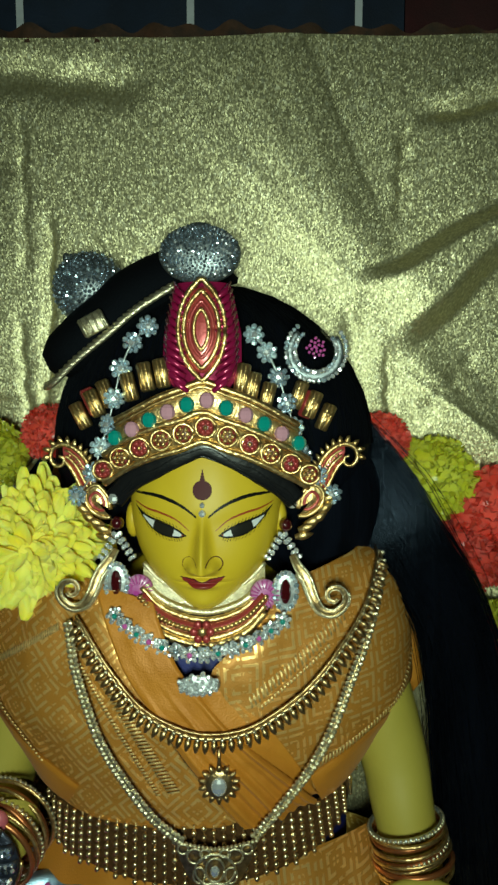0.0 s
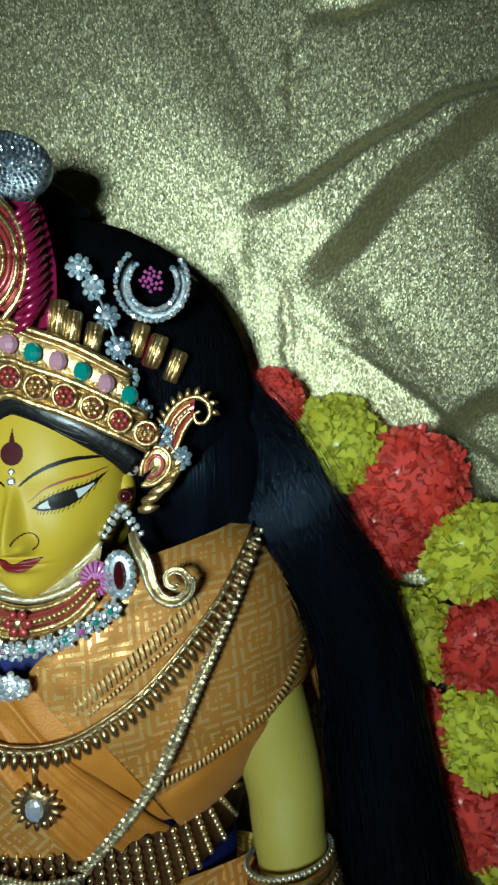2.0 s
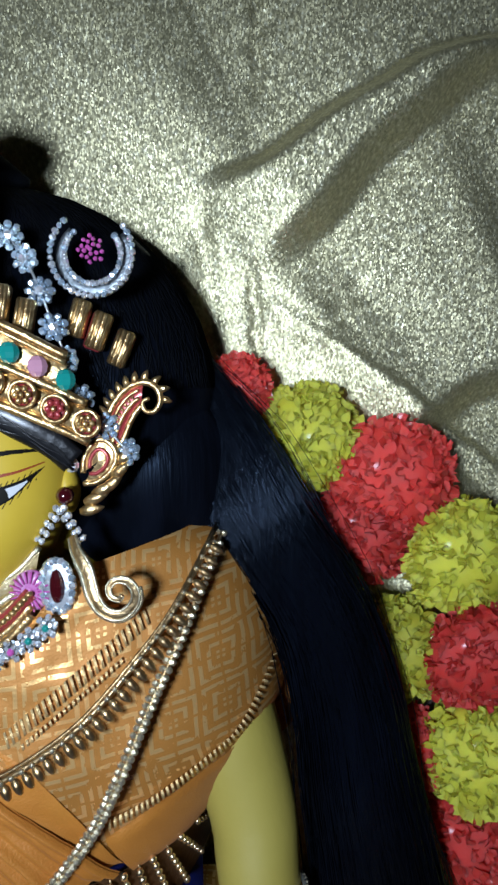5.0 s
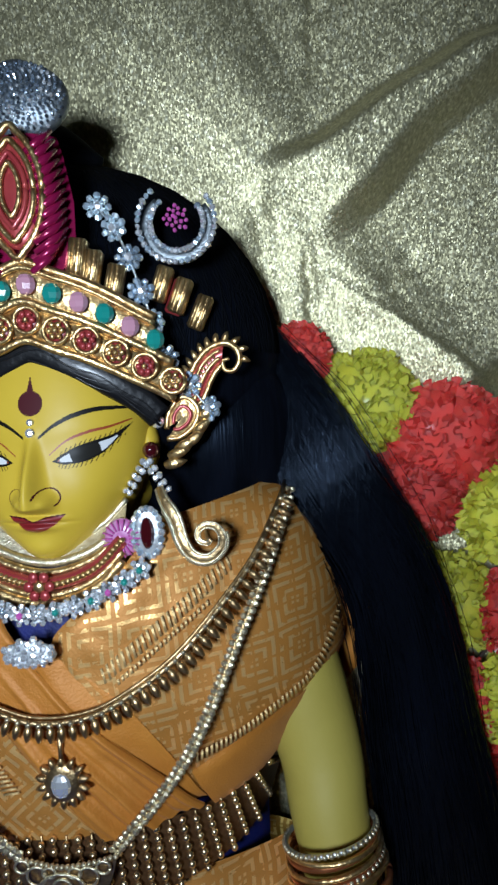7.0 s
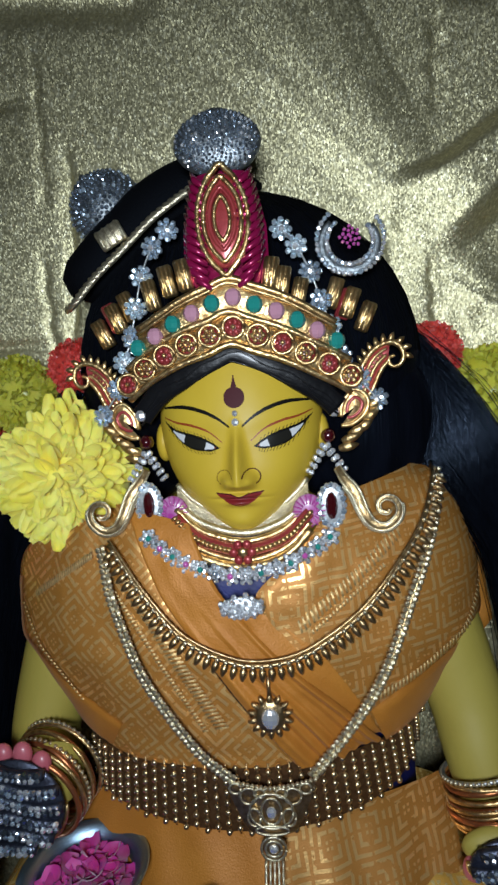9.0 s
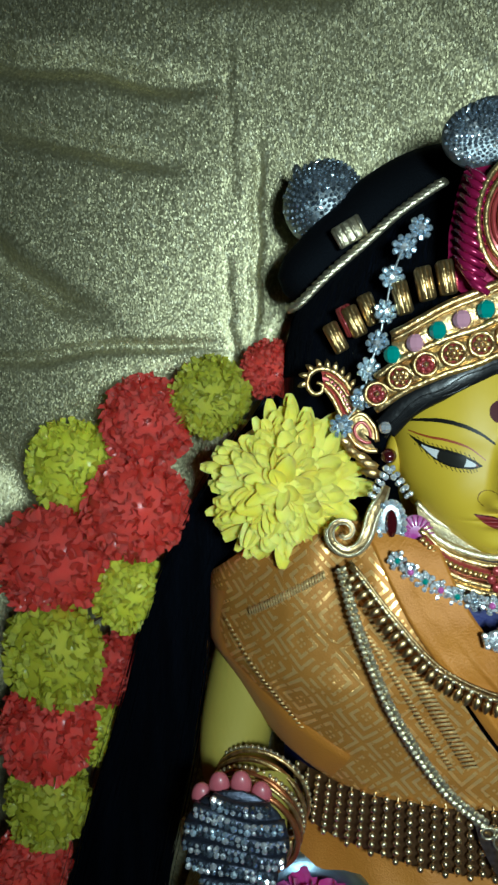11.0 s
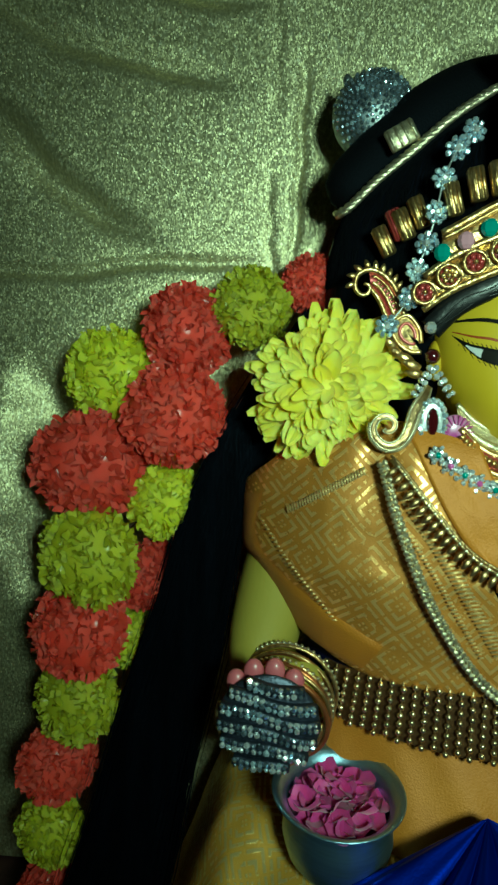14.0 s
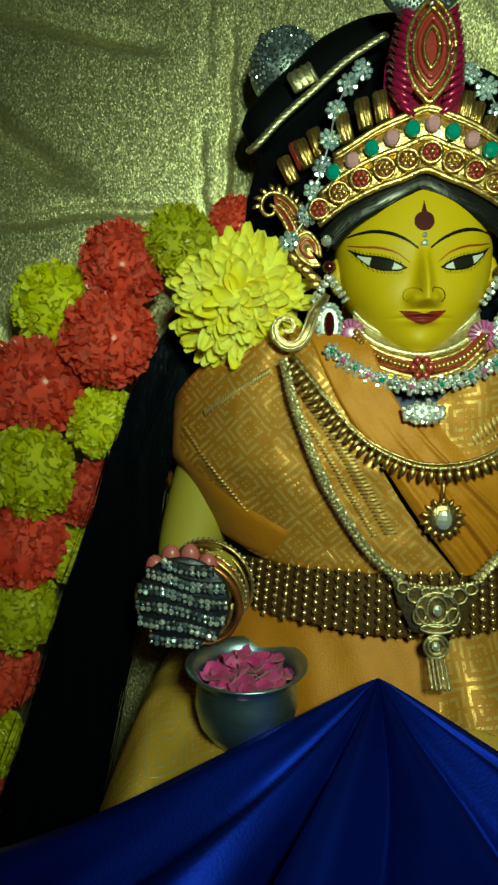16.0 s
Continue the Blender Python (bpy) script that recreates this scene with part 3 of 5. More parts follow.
def facefn(u, v):
    z = fz0 + (fz1 - fz0) * v
    x = FC[0] + face_half(z) * math.sin((u - 0.5) * math.pi)
    return (x, face_y(x, z), z)


def facemat(u, v):
    z = fz0 + (fz1 - fz0) * (v + 0.5 / 460)
    x = FC[0] + face_half(z) * math.sin((u + 0.5 / 400 - 0.5) * math.pi)
    return face_paint(x, z)


idol.grid(facefn, 400, 460, facemat)
idol.ball((FC[0], 0.375, 0.235), (0.056, 0.042, 0.068), 30, 20)            # back of the head
idol.tube([(FC[0], 0.37, 0.10), (FC[0], 0.365, 0.15), (FC[0], 0.36, 0.19)], [0.06, 0.030, 0.028], 20)   # neck
idol.tube([(CX, 0.385, -0.20), (CX, 0.385, -0.09), (CX, 0.385, 0.0), (CX, 0.385, 0.08), (CX, 0.39, 0.15), (CX, 0.39, 0.185)], [0.10, 0.095, 0.085, 0.09, 0.085, 0.04], 28, flat=0.55)
for k in (-1, 1):
    idol.ball((FC[0] + k * 0.0475, 0.347, 0.220), (0.005, 0.008, 0.012), 10, 8)   # ears
ARM_L = [(-0.140, 0.385, 0.15), (-0.1730, 0.3700, 0.0480), (-0.1710, 0.3500, 0.0200), (-0.1520, 0.3250, 0.0270), (-0.1620, 0.3180, 0.0140)]
ARM_R = [(0.070, 0.385, 0.15), (0.1000, 0.3650, 0.0550), (0.1050, 0.3500, 0.0220), (0.1090, 0.3380, -0.0040), (0.1100, 0.3220, -0.0180)]
for arm in (ARM_L, ARM_R):
    idol.tube(spline(arm, 20), [interp(i / 20, (0, 0.4, 0.75, 1), (0.030, 0.0262, 0.021, 0.017)) for i in range(21)], 22, 9)
# raised palms with fingers
PALM_L, PALM_R = (-0.1680, 0.3050, 0.0180), (0.1065, 0.3000, -0.0105)
for c, k in ((PALM_L, 1), (PALM_R, -0.5)):
    idol.ball((c[0], c[1] + 0.010, c[2]), (0.024, 0.008, 0.012 if k < 0 else 0.024), 18, 12, 9)
    for j, (fx, fzz) in enumerate(((-0.019, 0.020), (-0.009, 0.027), (0.003, 0.028), (0.014, 0.022))):
        idol.ball((c[0] + fx, c[1] + 0.006, c[2] + fzz * k * 0.95), (0.0060, 0.0045, 0.0075), 10, 8, 8)
statue = solo("idol_statue", idol, [SKIN, PALE, WHITE, BLACK, IRIS, LIP, MAROON, REDLINE, FINGER, ARMS],
              "glossy yellow-painted idol figure with outlined eyes and red lips", "statue")

fs = thing("forehead_stones", "two small clear stones below the forehead mark", "stones", (FC[0], 0.313, 0.230))
for zz, rr in ((0.2353, 0.0018), (0.2305, 0.0023)):
    part("stone", Shape().ball((FC[0], face_y(FC[0], zz) - 0.0004, zz), (rr, 0.0014, rr), 8, 5), STONE, fs, smooth=False)

# ---- dress ----
bl = Shape()
bl.grid(lambda u, v: (lambda x, z: (x, body_y(x, z) + 0.006 + (0.02 if z > 0.17 else 0) * sstep(0.17, 0.2, z), z))(CX + 0.108 * math.sin((u - 0.5) * math.pi), -0.04 + 0.205 * v), 60, 50)
solo("blouse", bl, BLOUSE, "navy blue silk blouse under the drape", "blouse")

saree = thing("saree_drape", "orange and gold brocade saree wrapped round the idol's shoulders", "saree", (CX, 0.37, 0.05))


part("right_panel", sheet([(0.0250, 0.1850), (0.0030, 0.1570), (-0.0230, 0.1330), (-0.0090, 0.1050), (0.0170, 0.0760), (0.0410, 0.0480)],
                          [(0.0900, 0.2000), (0.1210, 0.1500), (0.1320, 0.0940), (0.1040, 0.0630), (0.0480, 0.0410)], 60, 50, 0.003,
                          lambda u, v: 0.0016 * math.sin(v * 9 + u * 2) * (1 - v)), BROC_R, saree, "gold brocade panel with woven squares")
part("left_panel", sheet([(-0.0890, 0.1860), (-0.0730, 0.1400), (-0.0510, 0.1000), (-0.0310, 0.0690), (-0.0070, 0.0400)],
                         [(-0.1400, 0.1840), (-0.1960, 0.1340), (-0.2050, 0.0930), (-0.1730, 0.0640), (-0.1250, 0.0400), (-0.0690, 0.0370), (-0.0130, 0.0380)], 70, 60, 0.0045,
                         lambda u, v: 0.0016 * math.sin(v * 14 + u * 3) * (1 - u)), BROC_L, saree, "gold brocade panel with woven squares")
part("front_pleats", sheet([(-0.0960, 0.1850), (-0.0750, 0.1380), (-0.0510, 0.1030), (-0.0300, 0.0720), (-0.0040, 0.0380)],
                           [(-0.0580, 0.1750), (-0.0450, 0.1440), (-0.0280, 0.1210), (-0.0010, 0.0930), (0.0230, 0.0700), (0.0430, 0.0460)], 60, 60, 0.0075,
                           lambda u, v: 0.0030 * max(0, math.sin(v * 15.5 - 0.5)) ** 2 * sstep(0.25, 0.8, u) + 0.001 * math.sin(v * 40) * sstep(0.5, 1, u)), ORANGE, saree, "plain orange silk pleats crossing the chest")
part("inner_fold", sheet([(-0.0370, 0.1320), (-0.0220, 0.1060), (-0.0020, 0.0780), (0.0310, 0.0490)],
                         [(-0.0150, 0.1260), (0.0110, 0.1030), (0.0290, 0.0760), (0.0440, 0.0470)], 40, 10, 0.0055,
                         lambda u, v: 0.0012 * math.sin(v * 6)), ORANGE, saree, "plain orange silk fold")
part("right_hem", sheet([(0.1290, 0.1180), (0.1100, 0.0960), (0.0811, 0.0840), (0.0380, 0.0640)],
                        [(0.1360, 0.0780), (0.1150, 0.0560), (0.0800, 0.0460), (0.0470, 0.0400)], 40, 10, 0.0055), ORANGE, saree, "plain orange silk hem")
part("left_hem", sheet([(-0.1760, 0.1380), (-0.1790, 0.1090), (-0.1500, 0.0830), (-0.1050, 0.0600)],
                       [(-0.2050, 0.1320), (-0.2070, 0.0880), (-0.1780, 0.0560), (-0.1150, 0.0420)], 40, 10, 0.007), ORANGE, saree, "plain orange silk hem")


def zari(name, ctrl, n, off, w, parent, skew=0.4):
    """A woven border of slanting gold dashes."""
    pts = draped(ctrl, n, off)
    sh = Shape()
    for i in range(n):
        p, t = pts[i], (pts[i + 1] - pts[i])
        t.normalize()
        a = t.cross(Vector((0, 1, 0))).normalized()
        q = t * 0.0006
        c = p.lerp(pts[i + 1], 0.5)
        d = a * w + t * w * skew
        s = len(sh.v)
        for k in (-q - d, q - d, q + d, -q + d):
            e = c + k
            sh.v.append((e.x, body_y(e.x, e.z) - off, e.z))
        for k in (-q - d, q - d, q + d, -q + d):
            e = c + k
            sh.v.append((e.x, body_y(e.x, e.z) - off + 0.0008, e.z))
        sh.f += [(s, s + 1, s + 2, s + 3), (s + 4, s + 5, s + 1, s), (s + 6, s + 7, s + 3, s + 2)]
        sh.m += [0, 0, 0]
    return part(name, sh, ZARI, parent, "woven gold thread border")


zari("zari_border", [(-0.0960, 0.1460), (-0.0725, 0.1100), (-0.0585, 0.0860), (-0.0445, 0.0620)], 40, 0.0066, 0.0034, saree)
zari("zari_border", [(-0.1030, 0.1400), (-0.0810, 0.1060), (-0.0670, 0.0820), (-0.0540, 0.0600)], 40, 0.0062, 0.0013, saree)
zari("zari_border", [(0.0000, 0.1170), (0.0223, 0.1340), (0.0437, 0.1505), (0.0600, 0.1640)], 26, 0.0046, 0.0034, saree)
zari("zari_border", [(0.0070, 0.1140), (0.0290, 0.1310), (0.0500, 0.1470)], 22, 0.0046, 0.0012, saree)
zari("zari_border", [(0.0400, 0.0720), (0.0603, 0.0790), (0.0811, 0.0895), (0.1004, 0.1010), (0.1180, 0.1240)], 40, 0.0056, 0.0026, saree)
zari("zari_border", [(-0.1600, 0.1320), (-0.1380, 0.1460), (-0.1165, 0.1588)], 30, 0.0066, 0.0020, saree)
zari("zari_border", [(-0.1760, 0.1230), (-0.1622, 0.1058), (-0.1431, 0.0835), (-0.1306, 0.0697)], 26, 0.0070, 0.0012, saree)


def lap(x, y):
    """The height of the cloth spread over the lap, with a hollow where the bowl stands."""
    s = 0.30 + 0.70 * sstep(0.17, 0.345, y)
    z = -0.203 + 0.175 * math.exp(-((x + 0.030) / 0.42) ** 2) * sstep(-0.27, -0.19, x) * s + 0.0050 * noise.noise((x * 26, y * 26, 0.0)) + 0.0022 * noise.noise((x * 70, y * 60, 3.0)) + 0.003 * math.sin(x * 60 + y * 25) * (1 - sstep(0.26, 0.31, y))
    k = min(1, 1.8 * math.exp(-((x + 0.129) ** 2 + (y - 0.300) ** 2) / 0.030 ** 2))
    return z * (1 - k) - 0.0608 * k


skirt = thing("saree_skirt", "gold brocade saree skirt spread over the idol's lap", "saree", (-0.03, 0.28, -0.1))
part("lap_cloth", Shape().grid(lambda u, v: (lambda x, y: (x, y, lap(x, y)))(-0.36 + 0.64 * u, 0.03 + 0.385 * v), 160, 120), BROC_LAP, skirt)


def tuck(u, v):
    x = CX - 0.125 + 0.25 * u
    y = 0.3165 + 2.6 * (x - CX) ** 2 - 0.026 * (1 - v) ** 1.6 - 0.0022 * math.sin(u * 46 + 3 * v) * (1 - v)
    return (x, y, (lap(x, y) + 0.0015) * (1 - v) + 0.003 * v + 0.002 * math.sin(u * 19) * v * (1 - v))


part("waist_tuck", Shape().grid(tuck, 130, 22, lambda u, v: 1 if u > 0.57 else 0), [ORANGE, BROC_R], skirt, "silk gathered in at the waist, part brocade")


def fan(u, v):
    """Blue pleats that spread from a peak under the waist towards the front."""
    a = radians(-168 + 146 * u)
    px, py = -0.054, 0.289
    ex = px + 0.30 * math.cos(a) * v * 1.05
    ey = py + 0.25 * math.sin(a) * v - 0.004
    w = u * 36 + 3.0 * noise.noise((u * 5, v * 2, 0.3))
    pleat = 0.110 * v * (abs(math.sin(w * 0.5)) ** 0.8 - 0.6) * (0.6 + 0.8 * noise.noise((u * 7, v * 1.5, 2.1))) + 0.004 * v * math.sin(w * 2.3)
    return (ex, max(ey, 0.035), max(lap(ex, ey) + 0.006, -0.013 - 0.44 * math.hypot(ex - px, ey - py)) + pleat * 0.8)


solo("blue_cloth", Shape().grid(fan, 160, 70), NAVY, "royal blue satin cloth fanned in pleats over the lap", "cloth")

# ---- waist belt of beads ----
belt = thing("bead_belt", "broad waist belt of gold beads in rows", "belt", (CX, 0.31, 0.0))
bt_ = draped([(-0.1340, 0.0370), (-0.0974, 0.0400), (-0.0581, 0.0408), (-0.0200, 0.0408), (0.0199, 0.0405), (0.0500, 0.0430), (0.0790, 0.0470)], 36, 0.0045)
bb_ = draped([(-0.1390, 0.0000), (-0.1002, 0.0030), (-0.0603, 0.0000), (-0.0227, -0.0010), (0.0189, 0.0030), (0.0520, 0.0075), (0.0860, 0.0120)], 36, 0.0045)
part("backing", Shape().grid(lambda u, v: tuple(bt_[round(u * 36)].lerp(bb_[round(u * 36)], v) + Vector((0, 0.0015, 0))), 36, 12), BELTBACK, belt, "brown metal mesh backing")
bead = Shape().ball((0, 0, 0), 0.0020, 8, 5).mesh("bead", BEADGOLD)
for i in range(36):
    col = Shape().tube([bt_[i].lerp(bb_[i], v / 6) for v in range(7)], 0.0006, 4)
    part("chain_link", col, OLDGOLD, belt)
    for j in range(7):
        p = bt_[i].lerp(bb_[i], (j + 0.25 + 0.5 * (i % 2)) / 7)
        part("bead", bead, None, belt, at=Matrix.Translation(p + Vector((0, -0.0012, 0))))


# ---- necklaces ----
def teardrop(sx, sz, d):
    s = Shape()

    def fn(u, v):
        a = 2 * math.pi * u
        r = math.sin(math.pi * v)
        w = math.cos(a) * r * sx * (0.75 + 0.25 * math.cos(math.pi * v))
        return (w, d * math.sin(a) * r, sz * math.cos(math.pi * v))
    return s.grid(fn, 9, 6, 0, True)


def along(pts, i):
    t = (pts[min(i + 1, len(pts) - 1)] - pts[max(i - 1, 0)]).normalized()
    a = math.atan2(t.z, t.x)
    return Matrix.Translation(pts[i]) @ Matrix.Rotation(-a, 4, "Y")


short = thing("bead_necklace", "antique gold necklace with a fringe of drop beads", "necklace", (CX, 0.31, 0.08))
sp_ = draped([(-0.1040, 0.1660), (-0.0985, 0.1600), (-0.0830, 0.1400), (-0.0627, 0.1173), (-0.0395, 0.1050), (-0.0221, 0.1018), (-0.0015, 0.1045), (0.0161, 0.1130), (0.0350, 0.1258), (0.0540, 0.1450), (0.0710, 0.1648), (0.0880, 0.1940)], 54, 0.0125)
part("chain", Shape().tube(sp_, 0.0014, 6), OLDGOLD, short)
part("chain", Shape().tube([p + Vector((0, 0.001, 0.0022)) for p in sp_], 0.0009, 6), OLDGOLD, short)
drop = teardrop(0.0026, 0.0038, 0.0020).mesh("drop_bead", OLDGOLD)
dot = Shape().ball((0, 0, 0), 0.0013, 8, 5).mesh("setting", GILT)
for i in range(1, 54):
    m = along(sp_, i)
    part("drop_bead", drop, None, short, at=m @ pose(0, -0.001, -0.0048))
    part("setting", dot, None, short, at=m @ pose(0, -0.0016, 0))
pc = on_body((-0.0175, 0.0728), 0.012)
pend = part("pendant", Shape().ball(pc, (0.0085, 0.0028, 0.0095), 18, 10), OLDGOLD, short, "antique gold pendant with a clear stone")
part("stone", Shape().ball(pc + Vector((0, -0.0022, 0)), (0.0048, 0.0022, 0.0058), 10, 6), STONE, pend, "clear oval stone", smooth=False)
part("link", Shape().tube([pc + Vector((0, 0, 0.009)), pc + Vector((0, 0, 0.022))], 0.0012, 6), OLDGOLD, pend)
for k in range(14):
    a = 2 * math.pi * k / 14
    part("drop_bead", drop, None, pend, at=Matrix.Translation(pc) @ Matrix.Rotation(a, 4, "Y") @ pose(0, 0, -0.0098) @ Matrix.Diagonal((0.9, 0.9, 0.8, 1)))

chainc = thing("long_chain", "long gilt chain with a filigree pendant at the waist", "necklace", (CX, 0.31, 0.03))
cl_ = draped([(-0.1085, 0.1640), (-0.1062, 0.1560), (-0.1015, 0.1372), (-0.0881, 0.1016), (-0.0743, 0.0761), (-0.0573, 0.0523), (-0.0405, 0.0380)], 50, 0.012)
cr_ = draped([(0.0922, 0.1950), (0.0759, 0.1568), (0.0632, 0.1308), (0.0531, 0.1084), (0.0397, 0.0815), (0.0241, 0.0600), (0.0040, 0.0380)], 58, 0.0125)
cube = Shape().ball((0, 0, 0), (0.0019, 0.0014, 0.0017), 6, 4).mesh("link_bead", GILT, False)
for path in (cl_, cr_):
    part("chain", Shape().tube(path, 0.0011, 6), OLDGOLD, chainc)
    for i in range(len(path)):
        m = along(path, i)
        part("link_bead", cube, None, chainc, at=m @ pose(0, -0.001, 0.0012, 0, 30 * (i % 3), 0))
        part("link_bead", cube, None, chainc, at=m @ pose(0.0006, -0.0008, -0.0018, 0, 20 * (i % 4), 20))

fp = on_body((-0.0200, 0.0230), 0.0125)
fil = part("filigree_pendant", Shape().grid(lambda u, v: (fp.x + (u - 0.5) * (0.049 - 0.024 * v ** 1.5), fp.y + 0.0012 - 0.003 * math.sin(math.pi * u), fp.z + 0.014 - 0.031 * v - 0.004 * math.sin(math.pi * u) * (1 - v)), 16, 8), OLDGOLD, chainc, "pale gilt filigree plate")


def ringwire(parent, c, rx, rz, r=0.0006, m=GILT, n=18):
    pts = [(c[0] + rx * math.cos(2 * math.pi * i / n), c[1], c[2] + rz * math.sin(2 * math.pi * i / n)) for i in range(n + 1)]
    return part("wire", Shape().tube(pts, r, 5), m, parent)


def at_fil(dx, dz, out=0.003):
    return (fp.x + dx, fp.y - out + 0.0015 * (abs(dx) / 0.02), fp.z + dz)


for dx, dz, rx, rz in ((0, -0.002, 0.0055, 0.0075), (-0.012, 0.006, 0.0045, 0.0045), (0.012, 0.006, 0.0045, 0.0045), (-0.0095, -0.006, 0.0035, 0.005), (0.0095, -0.006, 0.0035, 0.005),
                       (-0.019, 0.010, 0.0032, 0.003), (0.019, 0.010, 0.0032, 0.003), (0, -0.013, 0.009, 0.0025), (0, -0.002, 0.012, 0.010), (-0.006, 0.008, 0.003, 0.0025), (0.006, 0.008, 0.003, 0.0025)):
    ringwire(fil, at_fil(dx, dz), rx, rz, 0.0007)
part("stone", Shape().ball(at_fil(0, -0.002, 0.004), (0.0028, 0.002, 0.0035), 8, 5), STONE, fil, "clear stone", smooth=False)
for k in range(21):
    a = k / 20 * 2 - 1
    part("edge_bead", dot, None, fil, at=Matrix.Translation(at_fil(a * 0.0245, 0.0145 - 0.0042 * math.cos(a * 1.5), 0.002)))
for dz, rx, rz in ((-0.0235, 0.0068, 0.0068), (-0.0235, 0.0045, 0.0045)):
    ringwire(fil, at_fil(0, dz, 0.003), rx, rz, 0.0008)
part("drop", Shape().ball(at_fil(0, -0.0235, 0.001), (0.0068, 0.0018, 0.0068), 16, 8), OLDGOLD, fil)
part("stone", Shape().ball(at_fil(0, -0.0235, 0.003), (0.0026, 0.002, 0.0026), 8, 5), STONE, fil, "clear stone", smooth=False)
for k in range(5):
    part("tassel", Shape().tube([at_fil(-0.0046 + 0.0023 * k, -0.030 - 0.0016 * j, 0.003 + 0.0016 * j) for j in range(9)], [0.0010 if j % 2 else 0.0006 for j in range(9)], 6), GILT, fil)

# flower necklace of stones with a stone pendant
fine = thing("stone_flower_necklace", "silver necklace of stone flowers with coloured centres", "necklace", (CX, 0.315, 0.14))


def flower_mesh(r, petal, n=6):
    """A cluster of small cut stones in the outline of a flower, on a dark setting."""
    s = Shape()
    rq = random.Random(n)
    s.ball((0, r * 0.25, 0), (r * 0.80, r * 0.14, r * 0.80), 10, 4, 1)
    spots = [(0.78, 2 * math.pi * k / n, 0.29) for k in range(n)] + [(0.42, 2 * math.pi * (k + 0.5) / 5, 0.23) for k in range(5)]
    for q, a, w in spots:
        tilt = Euler((rq.uniform(-.6, .6), a, rq.uniform(-.6, .6))).to_matrix()
        s.ball((r * q * math.cos(a), -r * 0.2 * (1 - q), r * q * math.sin(a)), (r * w, r * 0.24, r * w), 5, 4, 0, tilt)
    return s.mesh("stone_petals", [petal, DARKSILVER], False)


FLW = flower_mesh(0.0055, STONE)
CENT = [Shape().ball((0, -0.0008, 0), (0.0017, 0.0014, 0.0017), 8, 5).mesh("centre", g) for g in (GREENGEM, PINKSTONE, STONE, BLUESTONE)]
nk = spline([(-0.0800, 0.3130, 0.1690), (-0.0715, 0.3110, 0.1620), (-0.0566, 0.3090, 0.1536), (-0.0386, 0.3070, 0.1484), (-0.0265, 0.3060, 0.1480), (-0.0083, 0.3070, 0.1515), (0.0082, 0.3090, 0.1584), (0.0200, 0.3120, 0.1660)], 13)
for i, p in enumerate(nk):
    part("stone_flower", FLW, None, fine, at=Matrix.Translation(p) @ pose(0, 0, 0, 12 * math.sin(i * 2.1), i * 17, 14 * math.cos(i * 1.7)))
    part("centre", CENT[(0, 1, 0, 1, 0, 3, 1, 2, 0, 2, 0, 1, 0, 0)[i]], None, fine, at=Matrix.Translation(p + Vector((0, -0.0006, 0))))
part("wire", Shape().tube([(p.x, p.y + 0.001, p.z) for p in nk], 0.0008, 5), SILVER, fine)
np_ = on_body((-0.0290, 0.1325), 0.012)
npd = part("pendant", Shape().ball(np_, (0.0125, 0.002, 0.006), 16, 8), SILVER, fine, "silver stone-set pendant")
cutm = Shape().ball((0, 0, 0), (0.0017, 0.0013, 0.0017), 6, 4).mesh("stone", STONE, False)
random.seed(4)
for k in range(34):
    a, r = k * 2.399, math.sqrt((k + 0.5) / 34)
    x, z = 0.0125 * r * math.cos(a), 0.0065 * r * math.sin(a) - 0.002 * math.cos(r * 2)
    part("stone", cutm, None, npd, at=Matrix.Translation((np_.x + x, np_.y - 0.0022 * (1.3 - r), np_.z + z)) @ pose(0, 0, 0, random.uniform(-30, 30), random.uniform(0, 90), random.uniform(-30, 30)))

# moulded collar
collar = thing("gilt_collar", "gilt and rose-red moulded collar round the idol's neck", "necklace", (FC[0], 0.32, 0.15))
ck = [(-0.0660, 0.1770), (-0.0560, 0.1670), (-0.0430, 0.1610), (-0.0280, 0.1580), (-0.0140, 0.1600), (-0.0010, 0.1660), (0.0100, 0.1770)]


def colpts(dz, n=40):
    return [Vector((p.x, 0.316 + 3.2 * (p.x - FC[0]) ** 2 + max(0, dz) * 0.6, p.z + dz)) for p in spline([(q[0], 0, q[1]) for q in ck], n)]


for dz, r, m, nm in ((0.0095, 0.0022, GILT, "upper_rim"), (0.0055, 0.0020, GOLD, "rim"), (0.001, 0.0034, ROSEPAINT, "red_band"), (-0.0045, 0.0020, GOLD, "lower_rim"), (-0.0088, 0.0030, GOLD, "lower_rim"), (0.0185, 0.0016, GILT, "upper_rim")):
    part(nm, Shape().tube(colpts(dz), r, 10), m, collar)
ca, cb = colpts(0.0095), colpts(0.0185)
part("neck_band", Shape().grid(lambda u, v: tuple(ca[round(u * 40)].lerp(cb[round(u * 40)], v) + Vector((0, 0.0010, 0))), 40, 6), GILT, collar, "pale gilt band close to the neck")
rb = Shape().ball((0, 0, 0), (0.0016, 0.0016, 0.0022), 6, 4).mesh("rim_bead", GOLD)
for i, p in enumerate(colpts(0.001, 34)):
    part("rim_bead", rb, None, collar, at=Matrix.Translation(p + Vector((0, -0.003, 0.0))) @ pose(0, 0, 0, 0, 60, 0))
cc = Vector((-0.0280, 0.3120, 0.1590))
ros = part("rosette", Shape().ball(cc, (0.003, 0.0018, 0.003), 10, 6), GOLD, collar, "rose-red rosette with a gilt heart")
